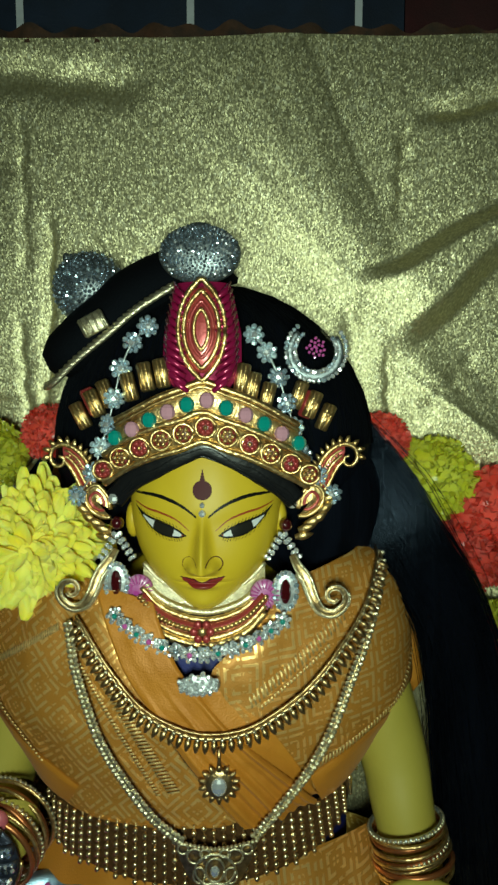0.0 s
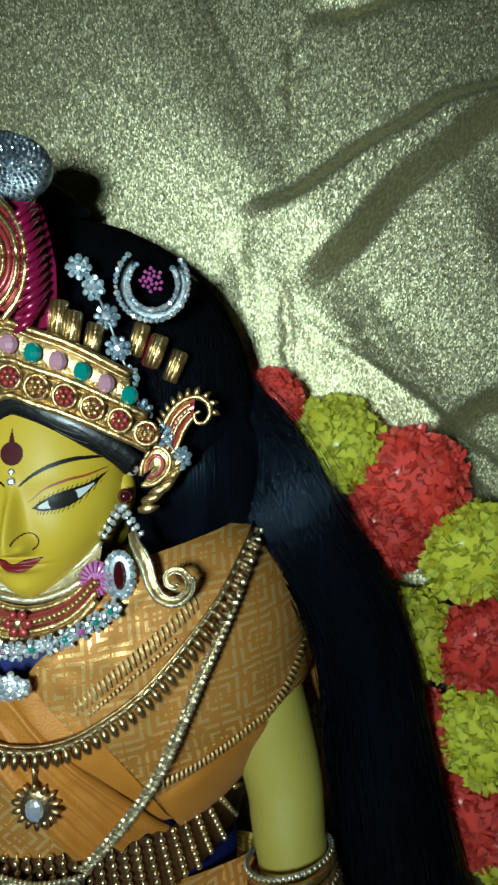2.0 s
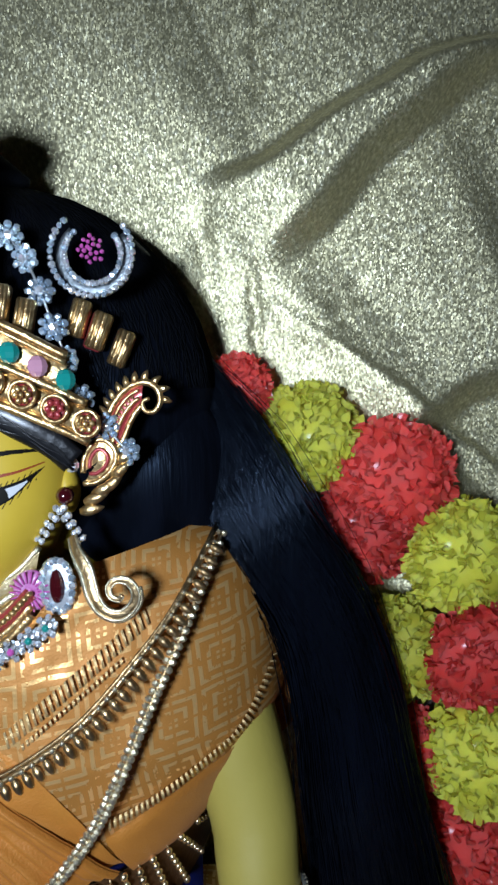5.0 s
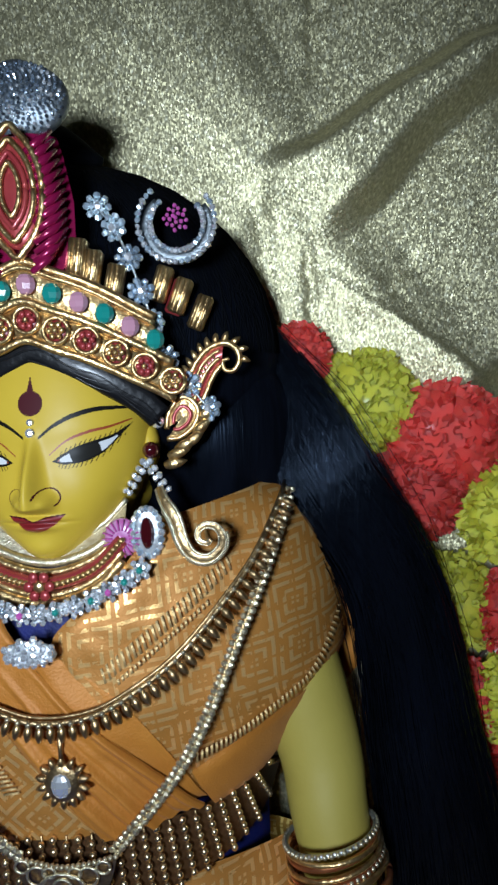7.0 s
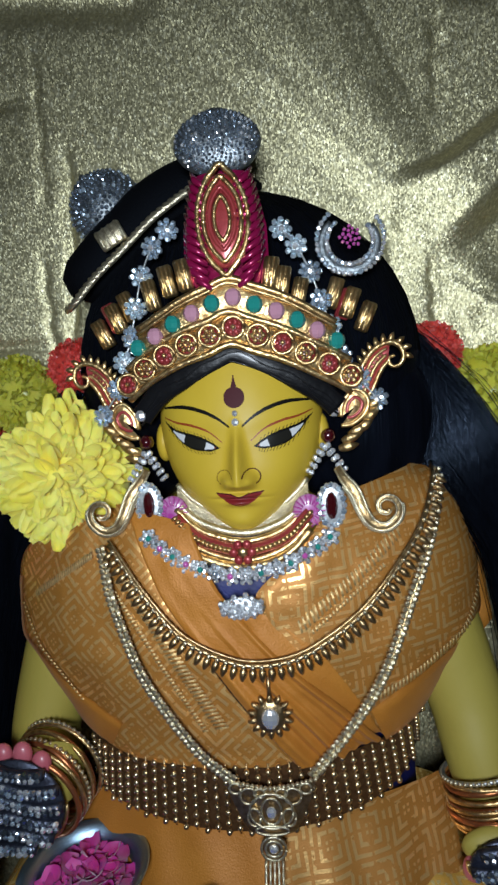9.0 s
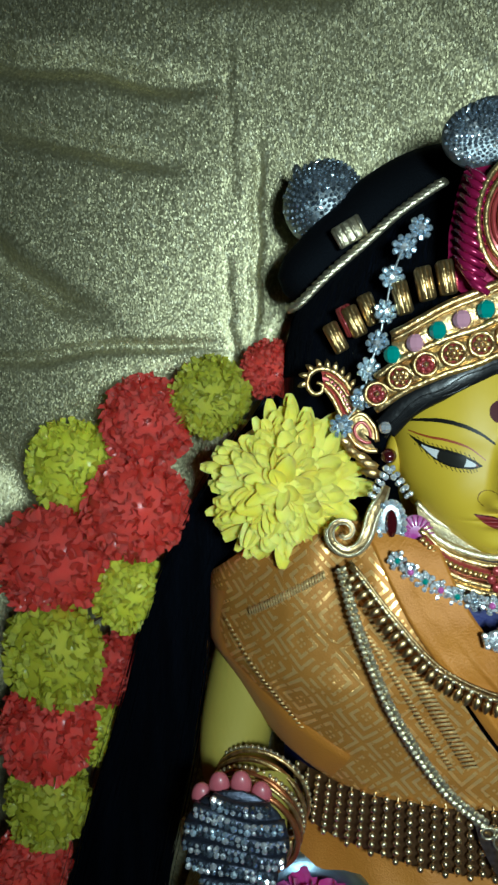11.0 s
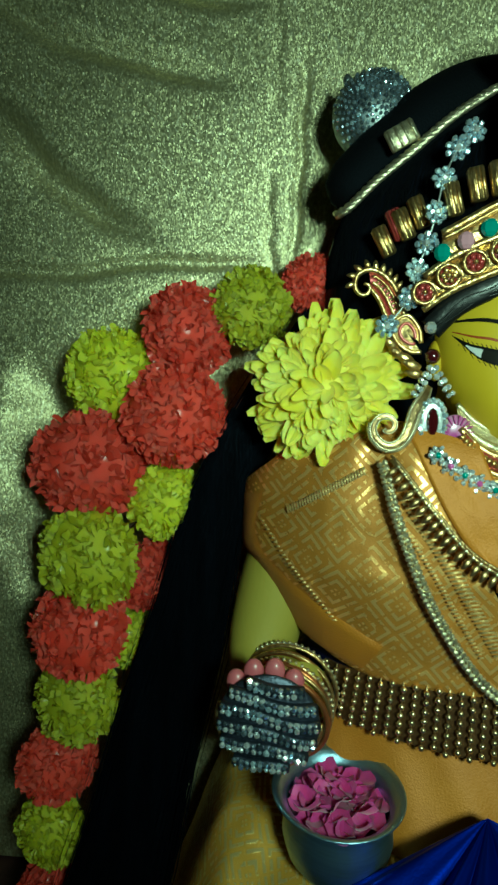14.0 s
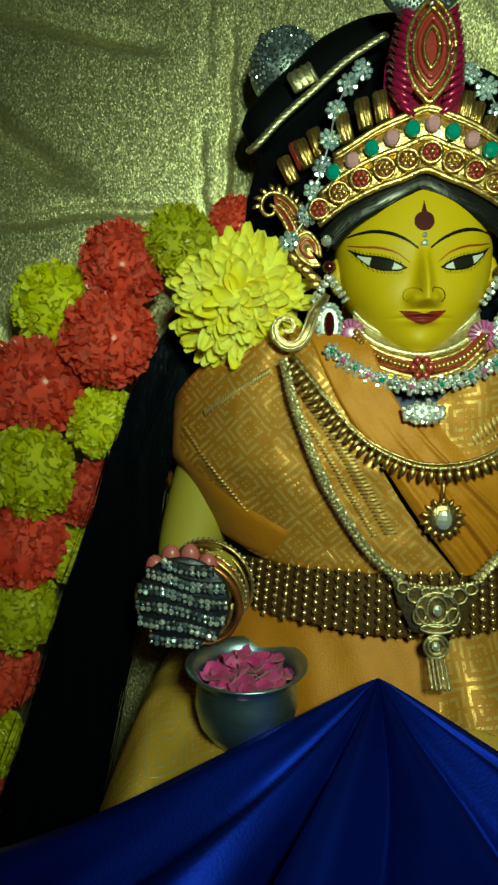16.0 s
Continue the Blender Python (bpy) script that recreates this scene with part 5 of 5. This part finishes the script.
def plume_scroll(label, mirror, group):
    """A feathered paisley with a hooked tip, a smaller leaf under it and a spray of blades at its foot."""
    def at(x, z, y=0.338):
        return Vector((-0.0555 - x if mirror else x, y - (0.003 if mirror else 0), z))
    th = thing("gilt_scroll", label, "ornament", at(0.034, 0.2100), group=group)
    rim = spline([at(*q) for q in ((0.0400, 0.2400), (0.0412, 0.2470), (0.0427, 0.2532), (0.0478, 0.2621), (0.0543, 0.2678), (0.0615, 0.2696), (0.0668, 0.2664), (0.0680, 0.2606), (0.0650, 0.2562), (0.0608, 0.2566), (0.0598, 0.2606), (0.0630, 0.2622))], 72)
    inner = spline([at(*q) for q in ((0.0445, 0.2380), (0.0499, 0.2435), (0.0534, 0.2510), (0.0565, 0.2560), (0.0592, 0.2590))], 40)
    part("plate", Shape().grid(lambda u, v: tuple(rim[round(u * 40)].lerp(inner[round(u * 40)], v) + Vector((0, 0.0012 - 0.0022 * math.sin(math.pi * v), 0))), 40, 8), ROSEPAINT, th, "rose-red painted plate")
    part("rim", Shape().tube(rim, [interp(i / 72, (0, 0.15, 0.6, 1), (0.0012, 0.0019, 0.0017, 0.0009)) for i in range(73)], 8), GOLD, th)
    part("rim", Shape().tube(inner, 0.0014, 8), GOLD, th)
    for f, r in ((0.30, 0.0008), (0.62, 0.0010)):
        part("ridge", Shape().tube([rim[i].lerp(inner[i], f) + Vector((0, -0.0012, 0)) for i in range(3, 39)], r, 6), GOLD, th)
    for i in range(4, 36, 3):
        part("ridge_bead", Shape().ball(rim[i].lerp(inner[i], 0.45) + Vector((0, -0.0014, 0)), 0.0009, 6, 4), GOLD, th)
    for i in range(8, 56, 4):
        t = (rim[i + 1] - rim[i - 1]).normalized()
        n_ = t.cross(Vector((0, 1, 0))) * (-1 if mirror else 1)
        bladed(th, "fringe_leaf", rim[i], n_ + t * 0.45, 0.0060, 0.0018, GOLD, -0.0004)
    low = spline([at(*q, y=0.336) for q in ((0.0310, 0.2290), (0.0325, 0.2370), (0.0385, 0.2440), (0.0440, 0.2425), (0.0470, 0.2370), (0.0440, 0.2295), (0.0370, 0.2245), (0.0310, 0.2240))], 40)
    mid = sum(low, Vector()) / len(low)
    part("lower_leaf", Shape().grid(lambda u, v: tuple(low[round(u * 40)].lerp(mid, v) + Vector((0, -0.0020 * v, 0))), 40, 5), GOLD, th)
    part("rim", Shape().tube(low, 0.0014, 7), GOLD, th)
    part("rim", Shape().tube([q.lerp(mid, 0.45) + Vector((0, -0.0012, 0)) for q in low], 0.0010, 6), ROSEPAINT, th, "rose-red painted groove")
    for k, (x, z, dx, dz, ln) in enumerate(((0.0290, 0.2110, 0.8, 0.15, 0.012), (0.0310, 0.2150, 0.9, 0.35, 0.013), (0.0350, 0.2185, 0.9, 0.45, 0.013), (0.0400, 0.2205, 0.8, 0.60, 0.012), (0.0440, 0.2260, 0.8, 0.65, 0.012), (0.0470, 0.2330, 0.7, 0.55, 0.010))):
        bladed(th, "blade", at(x, z, 0.335 + 0.0004 * k), (-dx if mirror else dx, 0, dz), ln, 0.0030, GOLD)
    return th


def jaw_scroll(label, mirror, group):
    """An S-shaped ribbed bar that ends in an open curl, edged with beads."""
    pts = [(0.0270, 0.2010), (0.0300, 0.1955), (0.0356, 0.1875), (0.0395, 0.1772), (0.0440, 0.1706), (0.0509, 0.1690), (0.0568, 0.1736), (0.0582, 0.1793), (0.0553, 0.1842), (0.0500, 0.1850), (0.0470, 0.1820), (0.0477, 0.1782), (0.0512, 0.1768), (0.0530, 0.1788)]
    if mirror:
        pts = [(-0.0555 - x, z + 0.004) for x, z in pts]
    th = thing("gilt_scroll", label, "ornament", (pts[4][0], 0.318, pts[4][1]), group=group)
    line = spline([(x, interp(i, (0, 3, 13), (0.329, 0.318, 0.314)), z) for i, (x, z) in enumerate(pts)], 90)
    rad = [interp(i / 90, (0, 0.15, 0.4, 0.75, 1), (0.0022, 0.0035, 0.0030, 0.0019, 0.0011)) for i in range(91)]
    side = [(line[min(i + 1, 90)] - line[max(i - 1, 0)]).normalized().cross(Vector((0, 1, 0))).normalized() * (1 if mirror else -1) for i in range(91)]
    part("scroll_body", Shape().tube(line, rad, 12, flat=0.5), OLDGOLD, th)
    for f in (-0.78, 0.78):
        part("rim", Shape().tube([p + sd * r * f + Vector((0, -0.38 * r, 0)) for p, r, sd in zip(line, rad, side)], [r * 0.26 for r in rad], 7), GILT, th)
    eb = Shape().ball((0, 0, 0), 0.0009, 6, 4).mesh("edge_bead", GILT)
    for i in range(12, 64, 1):
        part("edge_bead", eb, None, th, at=Matrix.Translation(line[i] + side[i] * (rad[i] + 0.0004)))
    return th


for flip in (True, False):
    plume_scroll("feathered gilt scroll with rose-red inlay beside the crown", flip, "gilt scrolls beside the crown")
    jaw_scroll("curled gilt scroll hanging beside the jaw", flip, "gilt scrolls beside the jaw")


# ---- earrings ----
def earring(stud, vee, drop_, disc, top_):
    e = thing("earring", "stone-set earring with a dark red marquise and pink enamel disc", "earring", drop_, group="pair of earrings")
    part("stud", Shape().ball(stud, 0.0042, 14, 10), REDGEM, e, "dark red round stone")
    part("top_stone", Shape().ball(top_, (0.0036, 0.003, 0.0036), 8, 5), STONE, e, "clear stone", smooth=False)
    part("disc", Shape().ball(disc, (0.0088, 0.0030, 0.0094), 22, 10), DISC, e, "pink and white enamel disc")
    for k in range(18):
        a = 2 * math.pi * k / 18
        part("disc_ridge", Shape().tube([(disc[0] + r * math.cos(a), disc[1] - 0.0030 + 0.02 * r * (r > 0.006), disc[2] + r * math.sin(a)) for r in (0.004, 0.0065, 0.0092)], 0.0005, 4), PINKSTONE, e)
    for s in (-1, 1):
        for j in range(5):
            for w in (-1, 1):
                part("stone", CUTS[0], None, e, at=Matrix.Translation((vee[0] + s * (0.0008 + 0.0022 * j) + w * 0.0010, vee[1] - 0.001 * j * 0.3, vee[2] + 0.008 - 0.0034 * j + w * s * 0.0007)) @ pose(0, 0, 0, 20 * j, 35 * j, 15 * w))
    part("plate", Shape().ball(drop_, (0.0078, 0.0020, 0.0125), 20, 10), SILVER, e)
    part("marquise", Shape().ball((drop_[0], drop_[1] - 0.0022, drop_[2]), (0.0034, 0.0024, 0.0078), 8, 6), REDGEM, e, "dark red marquise stone", smooth=False)
    for k in range(20):
        a = 2 * math.pi * k / 20
        part("stone", CUTS[k % 2 and 1 or 0], None, e, at=Matrix.Translation((drop_[0] + 0.0070 * math.cos(a), drop_[1] - 0.0016, drop_[2] + 0.0116 * math.sin(a))) @ pose(0, 0, 0, 25 * math.sin(k), 30 * k, 25 * math.cos(k)))


earring((-0.0812, 0.3280, 0.2215), (-0.0812, 0.3260, 0.2065), (-0.0812, 0.3240, 0.1860), (-0.0680, 0.3260, 0.1805), (-0.0830, 0.3270, 0.2370))
earring((0.0230, 0.3330, 0.2190), (0.0210, 0.3310, 0.2050), (0.0222, 0.3220, 0.1810), (0.0095, 0.3230, 0.1785), (0.0270, 0.3330, 0.2330))


# ---- bangles and stone hand covers ----
OXIDE = mat("oxidised dark silver", (0.075, 0.085, 0.12), 0.36, 0.8, (0.045, 0.05, 0.075), 300, 0.4, 700)
COPPER = mat("copper red bangle", (0.46, 0.17, 0.06), 0.32, 0.75, (0.36, 0.11, 0.04), 120, 0.2, 400)


def bangle_stack(first, last, axis, r0, r1, n):
    """Loose bangles one behind the other round a wrist."""
    ax = Vector(axis).normalized()
    a = ax.cross(Vector((0, 0, 1)) if abs(ax.z) < 0.8 else Vector((0, 1, 0))).normalized()
    b = ax.cross(a)
    for j in range(n):
        f = j / (n - 1)
        c = Vector(first).lerp(Vector(last), f)
        r = r0 + (r1 - r0) * f + 0.0010 * math.sin(j * 2.4)
        wob = 0.0022 * math.sin(j * 1.7)
        ring = [c + (a * math.cos(q) + b * math.sin(q)) * r + ax * wob * math.sin(q + j) for q in np.linspace(0, 2 * math.pi, 49)]
        beaded = j in (0, n // 2)
        look_ = "white beaded bangle on the idol's wrist" if j == 0 else ("gold beaded bangle on the idol's wrist" if beaded else ("copper red bangle on the idol's wrist" if j % 3 == 2 else "thin gold bangle on the idol's wrist"))
        bg = thing("bangle", look_, "bangle", c, group="bangles on the wrists")
        part("ring", Shape().tube(ring, 0.0017 if j % 3 == 2 else 0.0012, 7), SILVER if j == 0 else (COPPER if j % 3 == 2 else GOLD), bg)
        if beaded:
            for q in range(0, 48):
                part("bead", dot, None, bg, at=Matrix.Translation(ring[q] + (ring[q] - c).normalized() * 0.0010))


def hand_cover(palm, rx, rz, tilt, rows, seed):
    """A domed plate with ridges across it, each set with a row of stones, and a gold rim below."""
    th = thing("hand_cover", "silver hand ornament with ridges of smoky blue stones", "hand ornament", palm, group="hand ornaments")
    turn = pose(*palm, 0, tilt, 0)
    part("plate", Shape().ball((0, 0, 0), (rx, 0.0045, rz), 26, 12), OXIDE, th, at=turn)
    r = random.Random(seed)
    step = 2 * rz / rows
    for j in range(rows):
        z = -rz + step * (j + 0.5)
        half = rx * math.sqrt(max(0.05, 1 - (z / rz) ** 2)) * 0.98
        line = [Vector((x, -0.0035 * (1 - (x / rx) ** 2) - 0.0012, z + 0.0012 * math.sin(x * 130 + j))) for x in np.linspace(-half, half, 15)]
        part("ridge", Shape().tube(line, step * 0.34, 8), OXIDE, th, at=turn)
        for row in (0, 1):
            n = max(4, int(half * 2 / 0.0034))
            for k in range(n):
                x = -half + 2 * half * (k + 0.5 * (1 - row * 0.4)) / n
                q = Vector((x, -0.0035 * (1 - (x / rx) ** 2) - 0.0012 - step * 0.33, z + step * (0.17 if row else -0.17) + 0.0012 * math.sin(x * 130 + j)))
                sc = r.uniform(0.6, 1.15)
                part("stone", CUTS[r.choice((0, 0, 1, 2, 2))], None, th, at=turn @ Matrix.Translation(q) @ pose(0, 0, 0, r.uniform(-40, 40), r.uniform(0, 90), r.uniform(-40, 40)) @ Matrix.Diagonal((sc, sc, sc, 1)))
    part("rim", Shape().tube([(rx * 1.02 * math.cos(a), 0.001, rz * 1.03 * math.sin(a)) for a in np.linspace(math.pi * 0.95, math.pi * 2.05, 26)], 0.0012, 6), GOLD, th, "thin gold rim", at=turn)


bangle_stack((-0.1560, 0.3400, 0.0200), (-0.1620, 0.3170, 0.0130), (-0.25, -0.95, -0.15), 0.0285, 0.0275, 9)
bangle_stack((0.1050, 0.3400, 0.0150), (0.1100, 0.3340, -0.0110), (0.22, -0.28, -0.93), 0.0240, 0.0255, 11)
hand_cover(PALM_L, 0.0290, 0.0275, 10, 6, 21)
hand_cover(PALM_R, 0.0230, 0.0140, -9, 3, 22)


# ---- flowers ----
def petal_into(sh, c, direction, ln, w, curl, rnd_, mi=0):
    d = Vector(direction).normalized()
    side = d.cross(Vector((rnd_.uniform(-.5, .5), -1, rnd_.uniform(-.5, .5)))).normalized()
    nor = side.cross(d).normalized()
    c = Vector(c)

    def fn(u, v):
        wd = w * (math.sin(math.pi * min(0.14 + v * 0.80, 1)) ** 0.55) * (u - 0.5) * 2
        q = c + d * ln * v + side * wd + nor * (curl * v * v + w * 0.35 * (2 * u - 1) ** 2)
        return tuple(q)
    sh.grid(fn, 4, 6, mi)


yc = Vector((-0.1370, 0.3500, 0.2040))
yf = thing("yellow_flower", "fresh yellow chrysanthemum with layered petals", "flower", (yc.x, yc.y, yc.z - 0.04))
rnd = random.Random(17)
part("core", Shape().ball(yc, (0.038, 0.025, 0.038), 20, 10), YPETAL, yf)
for k in range(250):
    a, f = rnd.uniform(0, 6.2832), min(1, max(0.0, (k + 0.5) / 250 + rnd.uniform(-0.05, 0.05)))
    el = math.sqrt(max(0, 1 - f))
    s = Shape()
    rad_ = Vector((math.cos(a), 0, math.sin(a)))
    base = yc + rad_ * 0.031 * math.sqrt(f) + Vector((0, -0.024 * el, 0))
    dirv = rad_ * (0.8 + 0.5 * f) + Vector((rnd.uniform(-.5, .5), -0.30 * el - 0.05 + rnd.uniform(-.2, .15), rnd.uniform(-.5, .5)))
    petal_into(s, base, dirv, rnd.uniform(0.011, 0.0200) * (0.75 + 0.40 * f), rnd.uniform(0.0032, 0.0058), rnd.uniform(-0.005, 0.003), rnd)
    part("petal", s, YPETAL, yf)


def puff(seed, r):
    """A ruffled garland flower: a ball of crinkled frilled petals."""
    rd = random.Random(seed)
    s = Shape()
    s.ball((0, 0, 0), (r * 0.90, r * 0.59, r * 0.90), 16, 10)
    for k in range(620):
        z = 1 - 2 * (k + 0.5) / 620
        a = k * 2.39996
        d = Vector((math.sqrt(1 - z * z) * math.cos(a), math.sqrt(1 - z * z) * math.sin(a), z)) + Vector((rd.uniform(-.25, .25), rd.uniform(-.25, .25), rd.uniform(-.25, .25)))
        d.normalize()
        sd = d.cross(Vector((rd.uniform(-1, 1), rd.uniform(-1, 1), rd.uniform(-1, 1)))).normalized()
        up = sd.cross(d)
        w, ph = r * rd.uniform(0.07, 0.13), rd.uniform(0, 6)
        ro = rd.uniform(0.92, 1.05)

        def fn(u, v):
            q = d * r * (0.80 + (ro - 0.80) * v) + sd * w * (u - 0.5) * 2 * (0.5 + 0.5 * v) + up * (w * 0.30 * math.sin(ph + 9 * u) * v + 0.06 * r * v * v)
            q = q * (1 + 0.05 * math.sin(ph + 21 * u) * v)
            return (q.x, q.y * 0.66, q.z)
        s.grid(fn, 3, 2)
    return s


RED_P = [puff(s, 1.0).mesh("flower", GREDM) for s in (31, 32, 33)]
YEL_P = [puff(s, 1.0).mesh("flower", GYELM) for s in (41, 42, 43)]


def garland(label, spec, pxm, seed):
    rd = random.Random(seed)
    g = thing("flower_garland", label, "garland", (spec[-1][0][0], 0.41, -0.1), group="flower garlands")
    pts = [s[0] for s in spec]
    part("string", Shape().tube(spline([(p[0], p[1] + 0.012, p[2]) for p in pts], 40), 0.0012, 6), TRIM, g)
    for p, rpx, kind in spec:
        me = (RED_P if kind == "r" else YEL_P)[rd.randint(0, 2)]
        r = rpx * pxm
        part("flower", me, None, g, "ruffled red flower" if kind == "r" else "ruffled lime yellow flower",
             at=Matrix.Translation(p) @ pose(0, 0, 0, rd.uniform(-25, 25), rd.uniform(0, 360), rd.uniform(-25, 25)) @ Matrix.Diagonal((r, r, r, 1)))


garland("garland of red and lime yellow plastic flowers on the backdrop", [
    ((-0.1470, 0.3950, 0.2730), 52, "r"), ((-0.1860, 0.3850, 0.2560), 68, "y"), ((-0.2280, 0.3850, 0.2410), 80, "r"), ((-0.2840, 0.3900, 0.2100), 88, "y"), ((-0.2360, 0.3750, 0.1850), 88, "r"),
    ((-0.2960, 0.3780, 0.1490), 100, "r"), ((-0.2450, 0.3850, 0.1240), 70, "y"), ((-0.2970, 0.3720, 0.0880), 98, "y"), ((-0.2560, 0.3880, 0.0690), 66, "r"), ((-0.3050, 0.3720, 0.0340), 90, "r"),
    ((-0.2720, 0.3900, 0.0210), 56, "y"), ((-0.3080, 0.3720, -0.0170), 82, "y"), ((-0.3240, 0.3720, -0.0680), 72, "r"), ((-0.3310, 0.3720, -0.1220), 70, "y"), ((-0.3340, 0.3720, -0.1710), 66, "r"), ((-0.3410, 0.3720, -0.2240), 66, "y")], 0.00039, 51)
garland("garland of red and lime yellow plastic flowers on the backdrop", [
    ((0.0990, 0.4050, 0.2660), 62, "r"), ((0.1380, 0.4020, 0.2380), 92, "y"), ((0.1840, 0.4000, 0.2120), 108, "r"), ((0.1660, 0.4020, 0.1800), 92, "r"), ((0.2240, 0.3950, 0.1680), 102, "y"),
    ((0.1870, 0.4000, 0.1130), 92, "y"), ((0.2310, 0.3920, 0.1110), 100, "r"), ((0.1960, 0.4000, 0.0530), 70, "r"), ((0.2290, 0.3880, 0.0540), 98, "y"), ((0.2190, 0.3920, -0.0020), 96, "r"), ((0.2590, 0.3950, 0.0630), 80, "r"), ((0.2520, 0.3900, -0.0250), 96, "y")], 0.00034, 52)

# ---- steel bowl of petals ----
bo = Vector((-0.129, 0.300, -0.0605))
bowl = thing("steel_bowl", "small brushed steel bowl with a flared rim", "bowl", bo)
prof = [(0.0, 0.0015), (0.018, 0.001), (0.0195, 0.0), (0.0215, 0.001), (0.028, 0.010), (0.0305, 0.020), (0.0300, 0.030), (0.0290, 0.036), (0.0295, 0.039), (0.0330, 0.0425), (0.0362, 0.0440), (0.0368, 0.0446), (0.0360, 0.0452),
        (0.0325, 0.0435), (0.0285, 0.0395), (0.0278, 0.036), (0.0288, 0.030), (0.0292, 0.020), (0.0265, 0.010), (0.0, 0.004)]
part("vessel", Shape().lathe(prof, 56, bo), STEEL, bowl)
heap = thing("rose_petals", "heap of magenta rose petals in the steel bowl", "petals", (bo.x, bo.y, bo.z + 0.02))
rnd = random.Random(77)
part("petal_mass", Shape().ball((bo.x, bo.y, bo.z + 0.024), (0.0265, 0.0265, 0.012), 20, 10), ROSEPETAL, heap)
for k in range(46):
    a, r = k * 2.4, 0.022 * math.sqrt((k + 0.5) / 46)
    m = pose(bo.x + r * math.cos(a), bo.y + r * math.sin(a), bo.z + 0.0365 + rnd.uniform(-0.002, 0.004) - 0.15 * r, rnd.uniform(-24, 24), rnd.uniform(-24, 24), rnd.uniform(0, 360))
    w, l_, cu = rnd.uniform(0.008, 0.012), rnd.uniform(0.012, 0.017), rnd.uniform(0.001, 0.003)
    s = Shape().grid(lambda u, v: (w * (2 * u - 1) * math.sin(math.pi * (0.12 + 0.80 * v)) ** 0.6, l_ * (v - 0.5), cu * ((2 * u - 1) ** 2 + (2 * v - 1) ** 2) + 0.0008 * math.sin(7 * u + k)), 5, 5)
    part("petal", s, ROSEPETAL, heap, at=m)
